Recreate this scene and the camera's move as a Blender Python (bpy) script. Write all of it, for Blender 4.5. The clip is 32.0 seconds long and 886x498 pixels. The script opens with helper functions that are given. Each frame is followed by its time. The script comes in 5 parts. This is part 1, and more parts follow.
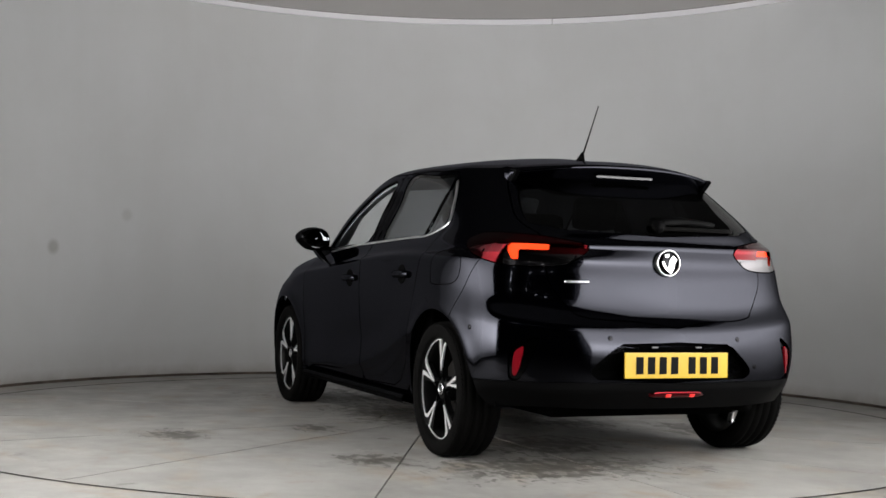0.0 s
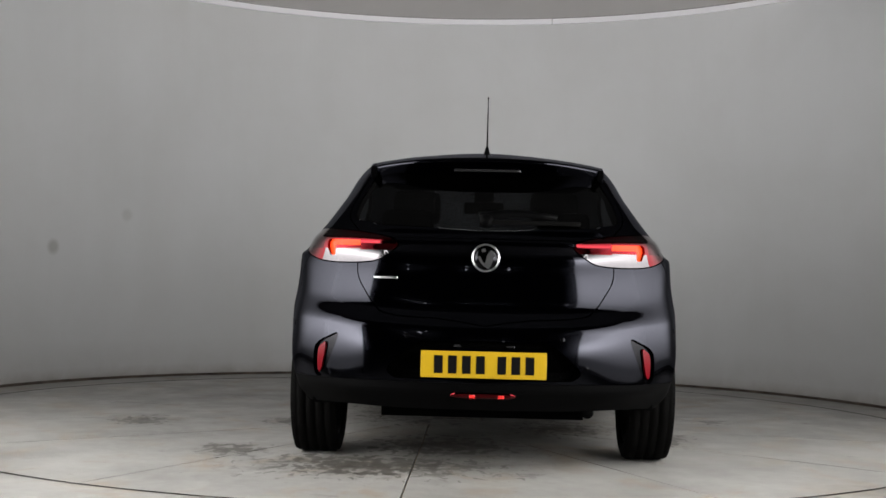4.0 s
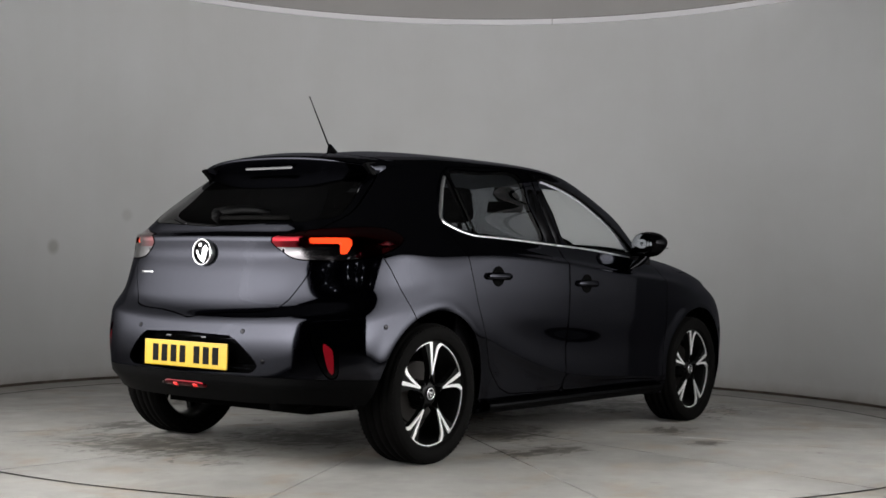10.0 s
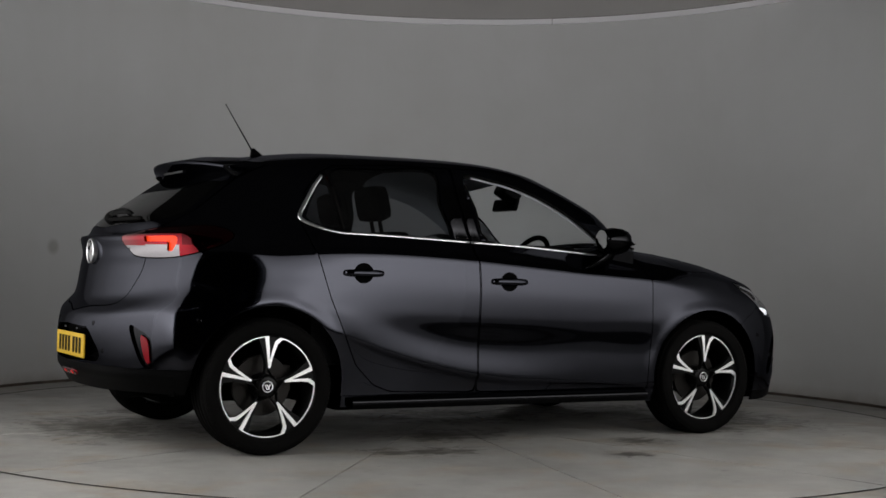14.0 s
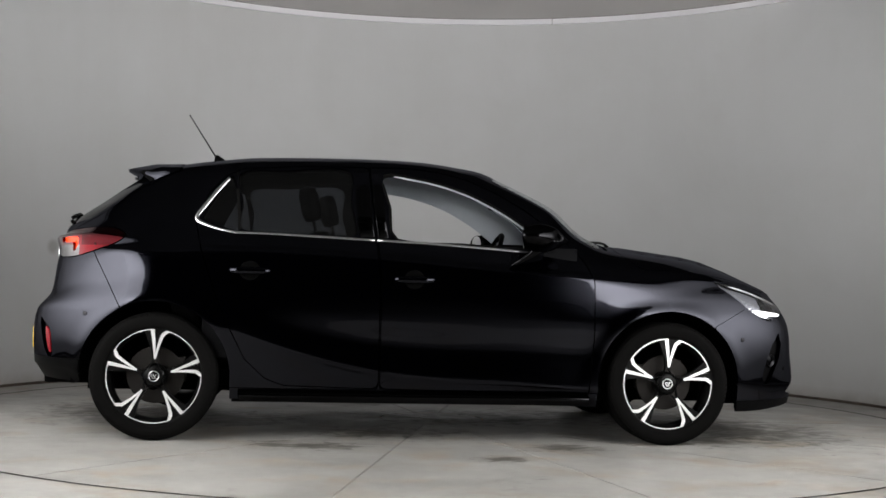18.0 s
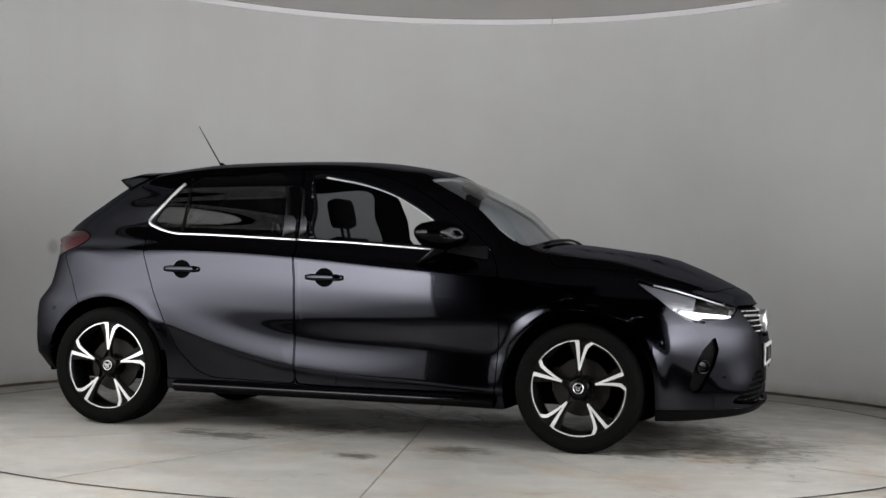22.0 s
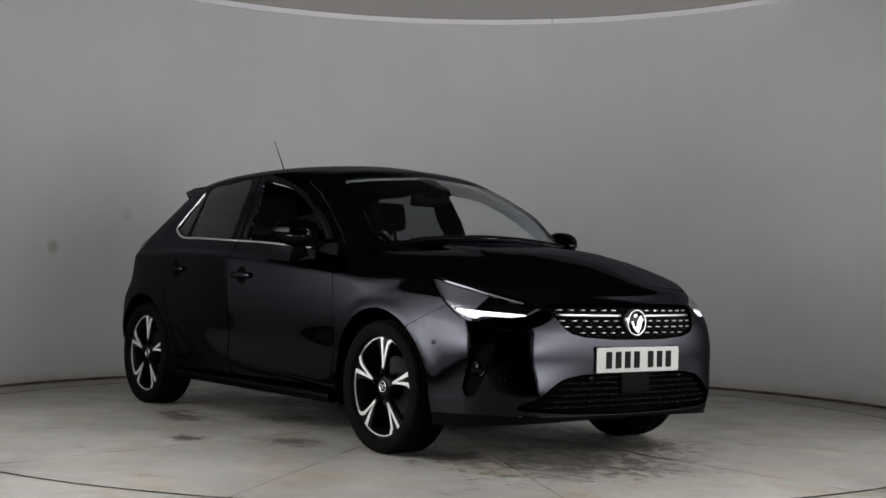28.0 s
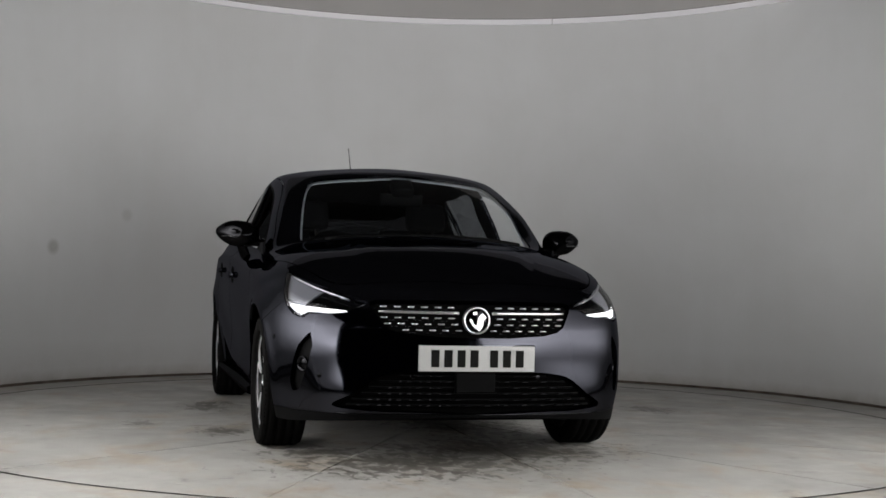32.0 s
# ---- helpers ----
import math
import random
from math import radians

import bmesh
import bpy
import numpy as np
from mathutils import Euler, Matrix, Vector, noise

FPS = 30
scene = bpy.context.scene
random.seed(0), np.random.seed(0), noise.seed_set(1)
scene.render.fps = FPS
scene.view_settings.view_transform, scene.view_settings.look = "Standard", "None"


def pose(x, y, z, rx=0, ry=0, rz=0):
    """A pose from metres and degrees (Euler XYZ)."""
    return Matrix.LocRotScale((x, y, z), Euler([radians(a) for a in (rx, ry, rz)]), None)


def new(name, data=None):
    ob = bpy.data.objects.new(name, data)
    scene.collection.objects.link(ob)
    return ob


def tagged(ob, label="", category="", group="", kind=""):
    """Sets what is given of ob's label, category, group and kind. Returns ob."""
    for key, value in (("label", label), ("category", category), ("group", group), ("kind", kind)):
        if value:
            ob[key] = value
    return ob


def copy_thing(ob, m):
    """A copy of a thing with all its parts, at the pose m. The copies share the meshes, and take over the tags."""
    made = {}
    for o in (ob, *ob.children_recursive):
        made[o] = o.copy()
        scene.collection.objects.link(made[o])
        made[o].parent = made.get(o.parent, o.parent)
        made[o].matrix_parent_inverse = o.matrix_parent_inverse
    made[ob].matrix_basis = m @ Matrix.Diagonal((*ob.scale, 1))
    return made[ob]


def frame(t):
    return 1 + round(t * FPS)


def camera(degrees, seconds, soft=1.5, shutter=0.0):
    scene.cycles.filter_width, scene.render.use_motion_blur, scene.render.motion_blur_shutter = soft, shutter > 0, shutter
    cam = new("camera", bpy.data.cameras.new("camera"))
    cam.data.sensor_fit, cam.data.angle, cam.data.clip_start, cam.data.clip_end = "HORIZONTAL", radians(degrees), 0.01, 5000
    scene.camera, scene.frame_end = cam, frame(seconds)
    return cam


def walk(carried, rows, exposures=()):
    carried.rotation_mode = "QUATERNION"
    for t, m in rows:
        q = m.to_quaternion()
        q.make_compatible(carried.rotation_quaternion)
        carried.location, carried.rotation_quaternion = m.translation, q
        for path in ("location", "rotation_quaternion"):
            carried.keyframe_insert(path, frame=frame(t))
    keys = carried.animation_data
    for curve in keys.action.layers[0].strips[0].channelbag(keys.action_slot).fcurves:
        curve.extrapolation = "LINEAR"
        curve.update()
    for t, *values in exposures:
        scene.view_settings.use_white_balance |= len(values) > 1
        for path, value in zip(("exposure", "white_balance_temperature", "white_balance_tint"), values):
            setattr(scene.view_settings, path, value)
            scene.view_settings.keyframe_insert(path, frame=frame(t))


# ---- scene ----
# ---- camera: it stands still outside the booth's opening, on a low tripod ----
cam = camera(37.72, 32.0, soft=1.6)
CAM_POSE = pose(0.0, -7.51, 0.826, 91.17, 0, -0.33) @ pose(0, 0, 0, 0, 0, 1.36)
EXPOSURES = [(0, -0.28), (1, -0.30), (2, -0.30), (3, -0.32), (6, -0.08), (7, -0.08), (8, -0.21), (9, -0.23), (10, -0.42), (11, -0.62), (12, -0.96), (13, -1.11), (14, -1.26), (15, -1.24), (16, -0.90), (17, -0.58), (19, -0.06), (21, -0.11), (22, -0.19), (23, -0.30), (24, -0.57), (25, -0.93), (26, -0.99), (27, -0.82), (28, -0.68), (29, -0.75), (30, -0.50), (31, -0.45), (32, -0.42)]     # the lens darkens and brightens as the black car turns
walk(cam, [(0, CAM_POSE), (32, CAM_POSE)], EXPOSURES)

# ---- world and light ----
world = bpy.data.worlds.new("world")
scene.world = world
world.use_nodes = True
world.node_tree.nodes["Background"].inputs[0].default_value = (0.05, 0.05, 0.055, 1)
world.node_tree.nodes["Background"].inputs[1].default_value = 0.1


# ---- materials ----
def material(name, colour=(0.5, 0.5, 0.5), rough=0.5, metal=0.0, coat=0.0, emit=None, strength=0.0, spec=0.5):
    m = bpy.data.materials.new(name)
    m.use_nodes = True
    b = m.node_tree.nodes["Principled BSDF"]
    b.inputs["Base Color"].default_value = (*colour, 1)
    b.inputs["Roughness"].default_value = rough
    b.inputs["Metallic"].default_value = metal
    b.inputs["Specular IOR Level"].default_value = spec
    if coat:
        b.inputs["Coat Weight"].default_value, b.inputs["Coat Roughness"].default_value = coat, 0.02
    if emit:
        b.inputs["Emission Color"].default_value, b.inputs["Emission Strength"].default_value = (*emit, 1), strength
    return m


def shader(m):
    return m.node_tree.nodes["Principled BSDF"]


def noise_node(m, scale, detail=4.0, rough=0.55, distortion=0.0, coords=None):
    n = m.node_tree.nodes.new("ShaderNodeTexNoise")
    n.inputs["Scale"].default_value, n.inputs["Detail"].default_value = scale, detail
    n.inputs["Roughness"].default_value, n.inputs["Distortion"].default_value = rough, distortion
    if coords:
        m.node_tree.links.new(coords, n.inputs["Vector"])
    return n.outputs["Fac"]


def object_coords(m):
    return m.node_tree.nodes.new("ShaderNodeTexCoord").outputs["Object"]


def stretch(m, coords, sx, sy, sz):
    n = m.node_tree.nodes.new("ShaderNodeMapping")
    n.inputs["Scale"].default_value = (sx, sy, sz)
    m.node_tree.links.new(coords, n.inputs["Vector"])
    return n.outputs["Vector"]


def ramp(m, fac, stops):
    n = m.node_tree.nodes.new("ShaderNodeValToRGB")
    e = n.color_ramp.elements
    while len(e) < len(stops):
        e.new(0.5)
    for el, (at, c) in zip(e, stops):
        el.position, el.color = at, (*c, 1)
    m.node_tree.links.new(fac, n.inputs["Fac"])
    return n.outputs["Color"]


def mix(m, fac, a, b, how="MIX"):
    n = m.node_tree.nodes.new("ShaderNodeMix")
    n.data_type, n.blend_type = "RGBA", how
    for value, socket in ((fac, n.inputs[0]), (a, n.inputs[6]), (b, n.inputs[7])):
        if isinstance(value, (int, float)):
            socket.default_value = value
        elif isinstance(value, tuple):
            socket.default_value = (*value, 1)
        else:
            m.node_tree.links.new(value, socket)
    return n.outputs[2]


def math_node(m, how, a, b=0.0):
    n = m.node_tree.nodes.new("ShaderNodeMath")
    n.operation = how
    for value, socket in ((a, n.inputs[0]), (b, n.inputs[1])):
        if isinstance(value, (int, float)):
            socket.default_value = value
        else:
            m.node_tree.links.new(value, socket)
    return n.outputs[0]


def bump(m, height, strength=0.2, distance=0.002):
    n = m.node_tree.nodes.new("ShaderNodeBump")
    n.inputs["Strength"].default_value, n.inputs["Distance"].default_value = strength, distance
    m.node_tree.links.new(height, n.inputs["Height"])
    m.node_tree.links.new(n.outputs["Normal"], shader(m).inputs["Normal"])


def colour_from(m, socket):
    m.node_tree.links.new(socket, shader(m).inputs["Base Color"])


def rough_from(m, socket):
    m.node_tree.links.new(socket, shader(m).inputs["Roughness"])


# dark blue-black metallic paint: soft flake layer under a thin clear coat
def lacquer(name, base, sharp, sharp_rough, flake, flake_rough, rise):
    """Polished dark finish: a clear mirror layer, a broad metal-flake layer, and a base colour below."""
    m = bpy.data.materials.new(name)
    m.use_nodes = True
    t = m.node_tree
    t.nodes.clear()
    out = t.nodes.new("ShaderNodeOutputMaterial")
    slant = t.nodes.new("ShaderNodeLayerWeight")
    slant.inputs["Blend"].default_value = 0.5
    lift = math_node(m, "ADD", math_node(m, "MULTIPLY", math_node(m, "POWER", slant.outputs["Facing"], 5.0), rise), 1.0)
    ground = t.nodes.new("ShaderNodeBsdfDiffuse")
    ground.inputs["Color"].default_value = (*base, 1)
    total = ground.outputs[0]
    for colour, rough, driven in ((sharp, sharp_rough, True), (flake, flake_rough, False)):
        lobe = t.nodes.new("ShaderNodeBsdfGlossy")
        lobe.distribution = "GGX" if driven else "BECKMANN"
        lobe.inputs["Roughness"].default_value = rough
        lobe.inputs["Color"].default_value = (*colour, 1)
        if driven:
            t.links.new(mix(m, 1.0, colour, lift, "MULTIPLY"), lobe.inputs["Color"])
        joined = t.nodes.new("ShaderNodeAddShader")
        t.links.new(total, joined.inputs[0])
        t.links.new(lobe.outputs[0], joined.inputs[1])
        total = joined.outputs[0]
    t.links.new(total, out.inputs["Surface"])
    return m


PAINT = lacquer("black_paint", (0.0001, 0.0001, 0.0002), (0.0150, 0.0153, 0.0178), 0.03, (0.0064, 0.0066, 0.0084), 0.16, 9.0)
GLOSS = lacquer("gloss_black", (0.0002, 0.0002, 0.0002), (0.011, 0.011, 0.012), 0.05, (0.001, 0.001, 0.001), 0.3, 4.0)
PLASTIC = material("black_plastic", (0.0012, 0.0012, 0.0013), 0.5, spec=0.03)
RUBBER = material("tyre_rubber", (0.0030, 0.0029, 0.0028), 0.75, spec=0.02)
CHROME = material("chrome", (0.60, 0.60, 0.61), 0.28, 1.0)
SILVER = material("machined_alloy", (0.78, 0.78, 0.78), 0.28, 0.6)
WHEEL_BLACK = material("wheel_black", (0.003, 0.003, 0.003), 0.3, spec=0.08)
STEEL = material("brake_steel", (0.008, 0.0065, 0.0055), 0.55, 0.7)
DARK = material("cavity_black", (0.001, 0.001, 0.001), 0.9, spec=0.02)
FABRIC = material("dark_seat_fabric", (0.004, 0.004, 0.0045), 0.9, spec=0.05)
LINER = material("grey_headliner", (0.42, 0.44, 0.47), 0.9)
TAIL_RED = material("tail_lens_red", (0.085, 0.0035, 0.0060), 0.07, 1.0, coat=0.1)
# darker copy of the red lens; its dim side reflections are in the colour
TAIL_RED_DIM = material("tail_lens_red_dim", (0.036, 0.0016, 0.003), 0.07, 1.0, coat=0.1)
STRIP = material("pale_lamp_strip", (0.06, 0.06, 0.062), 0.2, 0.8)
TAIL_CLEAR = material("tail_lens_clear", (0.085, 0.080, 0.084), 0.14, 1.0, coat=0.2)
TAIL_GLOW = material("tail_light_glow", (0.2, 0.008, 0.004), 0.3, spec=0.1, emit=(1.0, 0.062, 0.012), strength=2.2)
FOG_GLOW = material("fog_light_glow", (0.6, 0.02, 0.02), 0.3, emit=(1.0, 0.03, 0.02), strength=0.5)
REFLECT_RED = material("reflector_red", (0.12, 0.0025, 0.006), 0.25, coat=0.1, spec=0.1)
HEAD_BODY = material("headlamp_inside", (0.17, 0.175, 0.19), 0.35, 0.6)
HEAD_GLOW = material("running_light_glow", (0.9, 0.9, 0.9), 0.3, emit=(0.95, 0.97, 1.0), strength=2.2)
PLATE_YELLOW = material("plate_yellow", (0.46, 0.29, 0.008), 0.35)
PLATE_WHITE = material("plate_white", (0.27, 0.27, 0.265), 0.4)
INK = material("plate_ink", (0.004, 0.004, 0.004), 0.6, spec=0.05)
MIRROR = material("mirror_glass", (0.85, 0.86, 0.87), 0.02, 1.0)


def glass(name, tint, rough=0.0, facing=0.05):
    """Thin clear sheet: lets light through, mirrors more at a slant."""
    m = bpy.data.materials.new(name)
    m.use_nodes = True
    t = m.node_tree
    t.nodes.clear()
    out, mixer = t.nodes.new("ShaderNodeOutputMaterial"), t.nodes.new("ShaderNodeMixShader")
    clear, gloss = t.nodes.new("ShaderNodeBsdfTransparent"), t.nodes.new("ShaderNodeBsdfGlossy")
    slant = t.nodes.new("ShaderNodeLayerWeight")
    slant.inputs["Blend"].default_value = 0.5
    clear.inputs["Color"].default_value = (*tint, 1)
    gloss.inputs["Roughness"].default_value = rough
    share = math_node(m, "ADD", math_node(m, "MULTIPLY", math_node(m, "POWER", slant.outputs["Facing"], 5.0), 0.75), facing)
    t.links.new(share, mixer.inputs[0])
    t.links.new(clear.outputs[0], mixer.inputs[1])
    t.links.new(gloss.outputs[0], mixer.inputs[2])
    t.links.new(mixer.outputs[0], out.inputs["Surface"])
    return m


PRIVACY = glass("privacy_glass", (0.21, 0.22, 0.235))
REAR_TINT = glass("rear_window_glass", (0.02, 0.021, 0.023), facing=0.03)
SCREEN_GLASS = glass("windscreen_glass", (0.86, 0.89, 0.90), facing=0.012)
LENS = glass("clear_lens", (0.9, 0.9, 0.92), facing=0.022)

# booth
WALL = material("booth_wall", (0.60, 0.598, 0.592), 0.75)
FLOOR = material("turntable_floor", (0.52, 0.515, 0.49), 0.5)
APRON = material("apron_floor", (0.5, 0.49, 0.46), 0.5)
CEIL = material("booth_ceiling", (0.60, 0.578, 0.568), 0.85)
DARK_CEIL = material("dark_ceiling", (0.04, 0.04, 0.04), 0.9)
colour_from(DARK_CEIL, ramp(DARK_CEIL, noise_node(DARK_CEIL, 2.0, 5, 0.6, 0.0, object_coords(DARK_CEIL)), [(0.3, (.03, .03, .03)), (0.7, (.05, .05, .05))]))
RIM = material("rim_band", (0.84, 0.83, 0.86), 0.6)
HALL_FLOOR = material("hall_floor", (0.05, 0.049, 0.047), 0.7)
colour_from(HALL_FLOOR, ramp(HALL_FLOOR, noise_node(HALL_FLOOR, 1.5, 6, 0.6, 0.3, object_coords(HALL_FLOOR)), [(0.3, (.03, .029, .028)), (0.7, (.065, .063, .06))]))
ROOM = material("dark_room", (0.008, 0.008, 0.009), 0.9)

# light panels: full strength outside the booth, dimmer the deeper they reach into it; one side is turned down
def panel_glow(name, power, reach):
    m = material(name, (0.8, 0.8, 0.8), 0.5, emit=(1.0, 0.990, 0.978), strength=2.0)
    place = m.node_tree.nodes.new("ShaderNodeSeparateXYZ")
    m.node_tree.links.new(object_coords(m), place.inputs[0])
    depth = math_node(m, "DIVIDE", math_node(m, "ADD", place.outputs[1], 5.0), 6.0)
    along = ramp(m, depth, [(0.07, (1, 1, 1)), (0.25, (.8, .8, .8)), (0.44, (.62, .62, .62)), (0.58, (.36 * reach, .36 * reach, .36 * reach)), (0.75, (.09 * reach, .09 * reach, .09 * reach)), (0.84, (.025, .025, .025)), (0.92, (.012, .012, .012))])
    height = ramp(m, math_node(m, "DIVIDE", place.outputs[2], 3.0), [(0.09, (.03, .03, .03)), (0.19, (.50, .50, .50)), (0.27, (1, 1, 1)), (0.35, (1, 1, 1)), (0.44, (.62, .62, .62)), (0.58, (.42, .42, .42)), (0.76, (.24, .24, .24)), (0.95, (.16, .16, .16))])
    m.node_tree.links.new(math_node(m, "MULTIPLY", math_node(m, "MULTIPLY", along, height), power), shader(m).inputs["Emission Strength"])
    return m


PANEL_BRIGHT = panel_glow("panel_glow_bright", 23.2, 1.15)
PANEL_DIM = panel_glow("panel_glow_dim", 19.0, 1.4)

HALL_GLOW = material("hall_lamp_glow", (0.8, 0.8, 0.8), 0.5, emit=(1.0, 1.0, 1.0), strength=25.0)

# floor: pale worn concrete with stains, oily smears and rust along the joints
STAINS = [(1.75, -.5, .55, .8), (1.35, 0, .55, .8), (1.36, -.9, .3, .3), (-1.9, .2, .45, .7), (-1.2, -.1, .5, .5), (-.3, -.7, .5, .35), (-.32, .79, .22, .16), (-.46, 1.56, .28, .2),
          (-.66, -1.23, .3, .2), (.55, -1.25, .25, .18), (.16, -1.64, .16, .12), (-1.5, .88, .25, .2), (-.88, -1.19, .2, .18), (.3, .1, .8, .5)]


def worn_floor(m, base, stains):
    at = object_coords(m)
    broad = noise_node(m, 1.1, 5, 0.6, 0.4, at)
    col = ramp(m, broad, [(0.30, tuple(c * 0.80 for c in base)), (0.52, base), (0.72, tuple(c * 1.10 for c in base))])
    rust = noise_node(m, 2.3, 6, 0.65, 0.6, stretch(m, at, 1.0, 1.6, 1))
    col = mix(m, ramp(m, rust, [(0.52, (0, 0, 0)), (0.68, (.7, .7, .7))]), col, (0.24, 0.19, 0.135))
    grime = noise_node(m, 5.5, 7, 0.7, 0.3, at)
    where = noise_node(m, 0.9, 3, 0.5, 0.0, stretch(m, at, 1.3, 1.0, 1))
    spots = math_node(m, "MULTIPLY", ramp(m, grime, [(0.60, (0, 0, 0)), (0.66, (1, 1, 1))]), ramp(m, where, [(0.44, (0, 0, 0)), (0.60, (1, 1, 1))]))
    col = mix(m, math_node(m, "MULTIPLY", spots, 0.75), col, (0.085, 0.080, 0.070))
    specks = ramp(m, noise_node(m, 26, 3, 0.5, 0.0, at), [(0.70, (0, 0, 0)), (0.74, (.6, .6, .6))])
    col = mix(m, specks, col, (0.16, 0.14, 0.11))
    ragged = noise_node(m, 9.5, 5, 0.58, 0.5, stretch(m, at, 1.0, 1.5, 1))
    wet = None
    for cx, cy, rx, ry in stains:
        n = m.node_tree.nodes.new("ShaderNodeMapping")
        n.inputs["Location"].default_value, n.inputs["Scale"].default_value = (-cx / rx, -cy / ry, 0), (1 / rx, 1 / ry, 0)
        m.node_tree.links.new(at, n.inputs["Vector"])
        far = m.node_tree.nodes.new("ShaderNodeVectorMath")
        far.operation = "LENGTH"
        m.node_tree.links.new(n.outputs["Vector"], far.inputs[0])
        depth = math_node(m, "SUBTRACT", 1.0, far.outputs["Value"])
        wet = depth if wet is None else math_node(m, "MAXIMUM", wet, depth)
    if wet is not None:
        field = math_node(m, "ADD", math_node(m, "MULTIPLY", wet, 0.26), ragged)
        col = mix(m, ramp(m, field, [(0.56, (0, 0, 0)), (0.66, (.30, .30, .30)), (0.76, (.50, .50, .50))]), col, (0.085, 0.074, 0.058))
        drops = math_node(m, "ADD", math_node(m, "MULTIPLY", wet, 0.30), noise_node(m, 15, 3, 0.5, 0.6, stretch(m, at, 0.8, 1.3, 1)))
        col = mix(m, ramp(m, drops, [(0.635, (0, 0, 0)), (0.66, (.66, .66, .66)), (0.78, (.85, .85, .85))]), col, (0.045, 0.040, 0.033))
    colour_from(m, col)
    rough_from(m, ramp(m, noise_node(m, 3.2, 5, 0.6, 0.2, at), [(0.35, (.34, .34, .34)), (0.65, (.58, .58, .58))]))
    bump(m, noise_node(m, 60, 4, 0.6, 0.0, at), 0.12, 0.002)


worn_floor(FLOOR, (0.260, 0.253, 0.238), STAINS)
worn_floor(APRON, (0.260, 0.253, 0.238), ())
JOINT = material("rusty_joint", (0.16, 0.105, 0.06), 0.9)
colour_from(JOINT, ramp(JOINT, noise_node(JOINT, 5, 5, 0.6, 0.0, object_coords(JOINT)), [(0.35, (0.07, 0.055, 0.04)), (0.5, (0.30, 0.19, 0.095)), (0.7, (0.34, 0.27, 0.19))]))
GRIME = material("grimy_gap", (0.06, 0.045, 0.035), 0.9)
colour_from(GRIME, ramp(GRIME, noise_node(GRIME, 6, 5, 0.6, 0.0, object_coords(GRIME)), [(0.35, (0.03, 0.022, 0.018)), (0.7, (0.14, 0.11, 0.085))]))

# wall: faint upright streaks, soft smudges, two round scuffs, dirt and painted-in shade along the foot
wall_at = object_coords(WALL)
streak = noise_node(WALL, 1.0, 4, 0.55, 0.0, stretch(WALL, wall_at, 3, 3, 0.2))
smudge = noise_node(WALL, 0.8, 5, 0.6, 0.3, wall_at)
wall_col = mix(WALL, ramp(WALL, smudge, [(0.35, (0, 0, 0)), (0.68, (1, 1, 1))]), (0.612, 0.616, 0.622), (0.566, 0.568, 0.567))
wall_col = mix(WALL, ramp(WALL, streak, [(0.45, (0, 0, 0)), (0.75, (.10, .10, .10))]), wall_col, (0.45, 0.44, 0.42))
for bearing, z, r, depth in ((149.75, .965, .066, .52), (137.9, 1.224, .058, .22), (141.0, 2.93, .09, .2)):
    spot = WALL.node_tree.nodes.new("ShaderNodeVectorMath")
    spot.operation = "DISTANCE"
    spot.inputs[1].default_value = (0.053 + 3.2 * math.cos(radians(bearing)), 0.09 + 3.2 * math.sin(radians(bearing)), z)
    WALL.node_tree.links.new(wall_at, spot.inputs[0])
    wall_col = mix(WALL, ramp(WALL, math_node(WALL, "DIVIDE", spot.outputs["Value"], r), [(0.45, (depth, depth, depth)), (1.0, (0, 0, 0))]), wall_col, (0.25, 0.24, 0.22))
wall_z = WALL.node_tree.nodes.new("ShaderNodeSeparateXYZ")
WALL.node_tree.links.new(wall_at, wall_z.inputs[0])
foot_dirt_shade = math_node(WALL, "MULTIPLY", ramp(WALL, wall_z.outputs[2], [(0.0, (1, 1, 1)), (0.10, (.25, .25, .25)), (0.30, (0, 0, 0))]), noise_node(WALL, 4.0, 6, 0.65, 0.4, wall_at))
wall_col = mix(WALL, math_node(WALL, "MULTIPLY", foot_dirt_shade, 1.3), wall_col, (0.26, 0.23, 0.20))
colour_from(WALL, wall_col)
bump(WALL, noise_node(WALL, 90, 3, 0.5, 0.0, wall_at), 0.06, 0.002)

# ---- mesh helpers ----
def mesh_object(name, verts, faces, mat, parent=None, label="", smooth=True):
    me = bpy.data.meshes.new(name)
    me.from_pydata([tuple(map(float, v)) for v in verts], [], [tuple(int(i) for i in f) for f in faces])
    me.materials.append(mat)
    if smooth:
        me.polygons.foreach_set("use_smooth", [True] * len(me.polygons))
    me.update()
    ob = new(name, me)
    ob.parent = parent
    if label:
        ob["label"] = label
    return ob


def part(name, bm, mat, parent=None, label="", smooth=True):
    me = bpy.data.meshes.new(name)
    bm.to_mesh(me)
    bm.free()
    me.materials.append(mat)
    if smooth:
        me.polygons.foreach_set("use_smooth", [True] * len(me.polygons))
    ob = new(name, me)
    ob.parent = parent
    if label:
        ob["label"] = label
    return ob


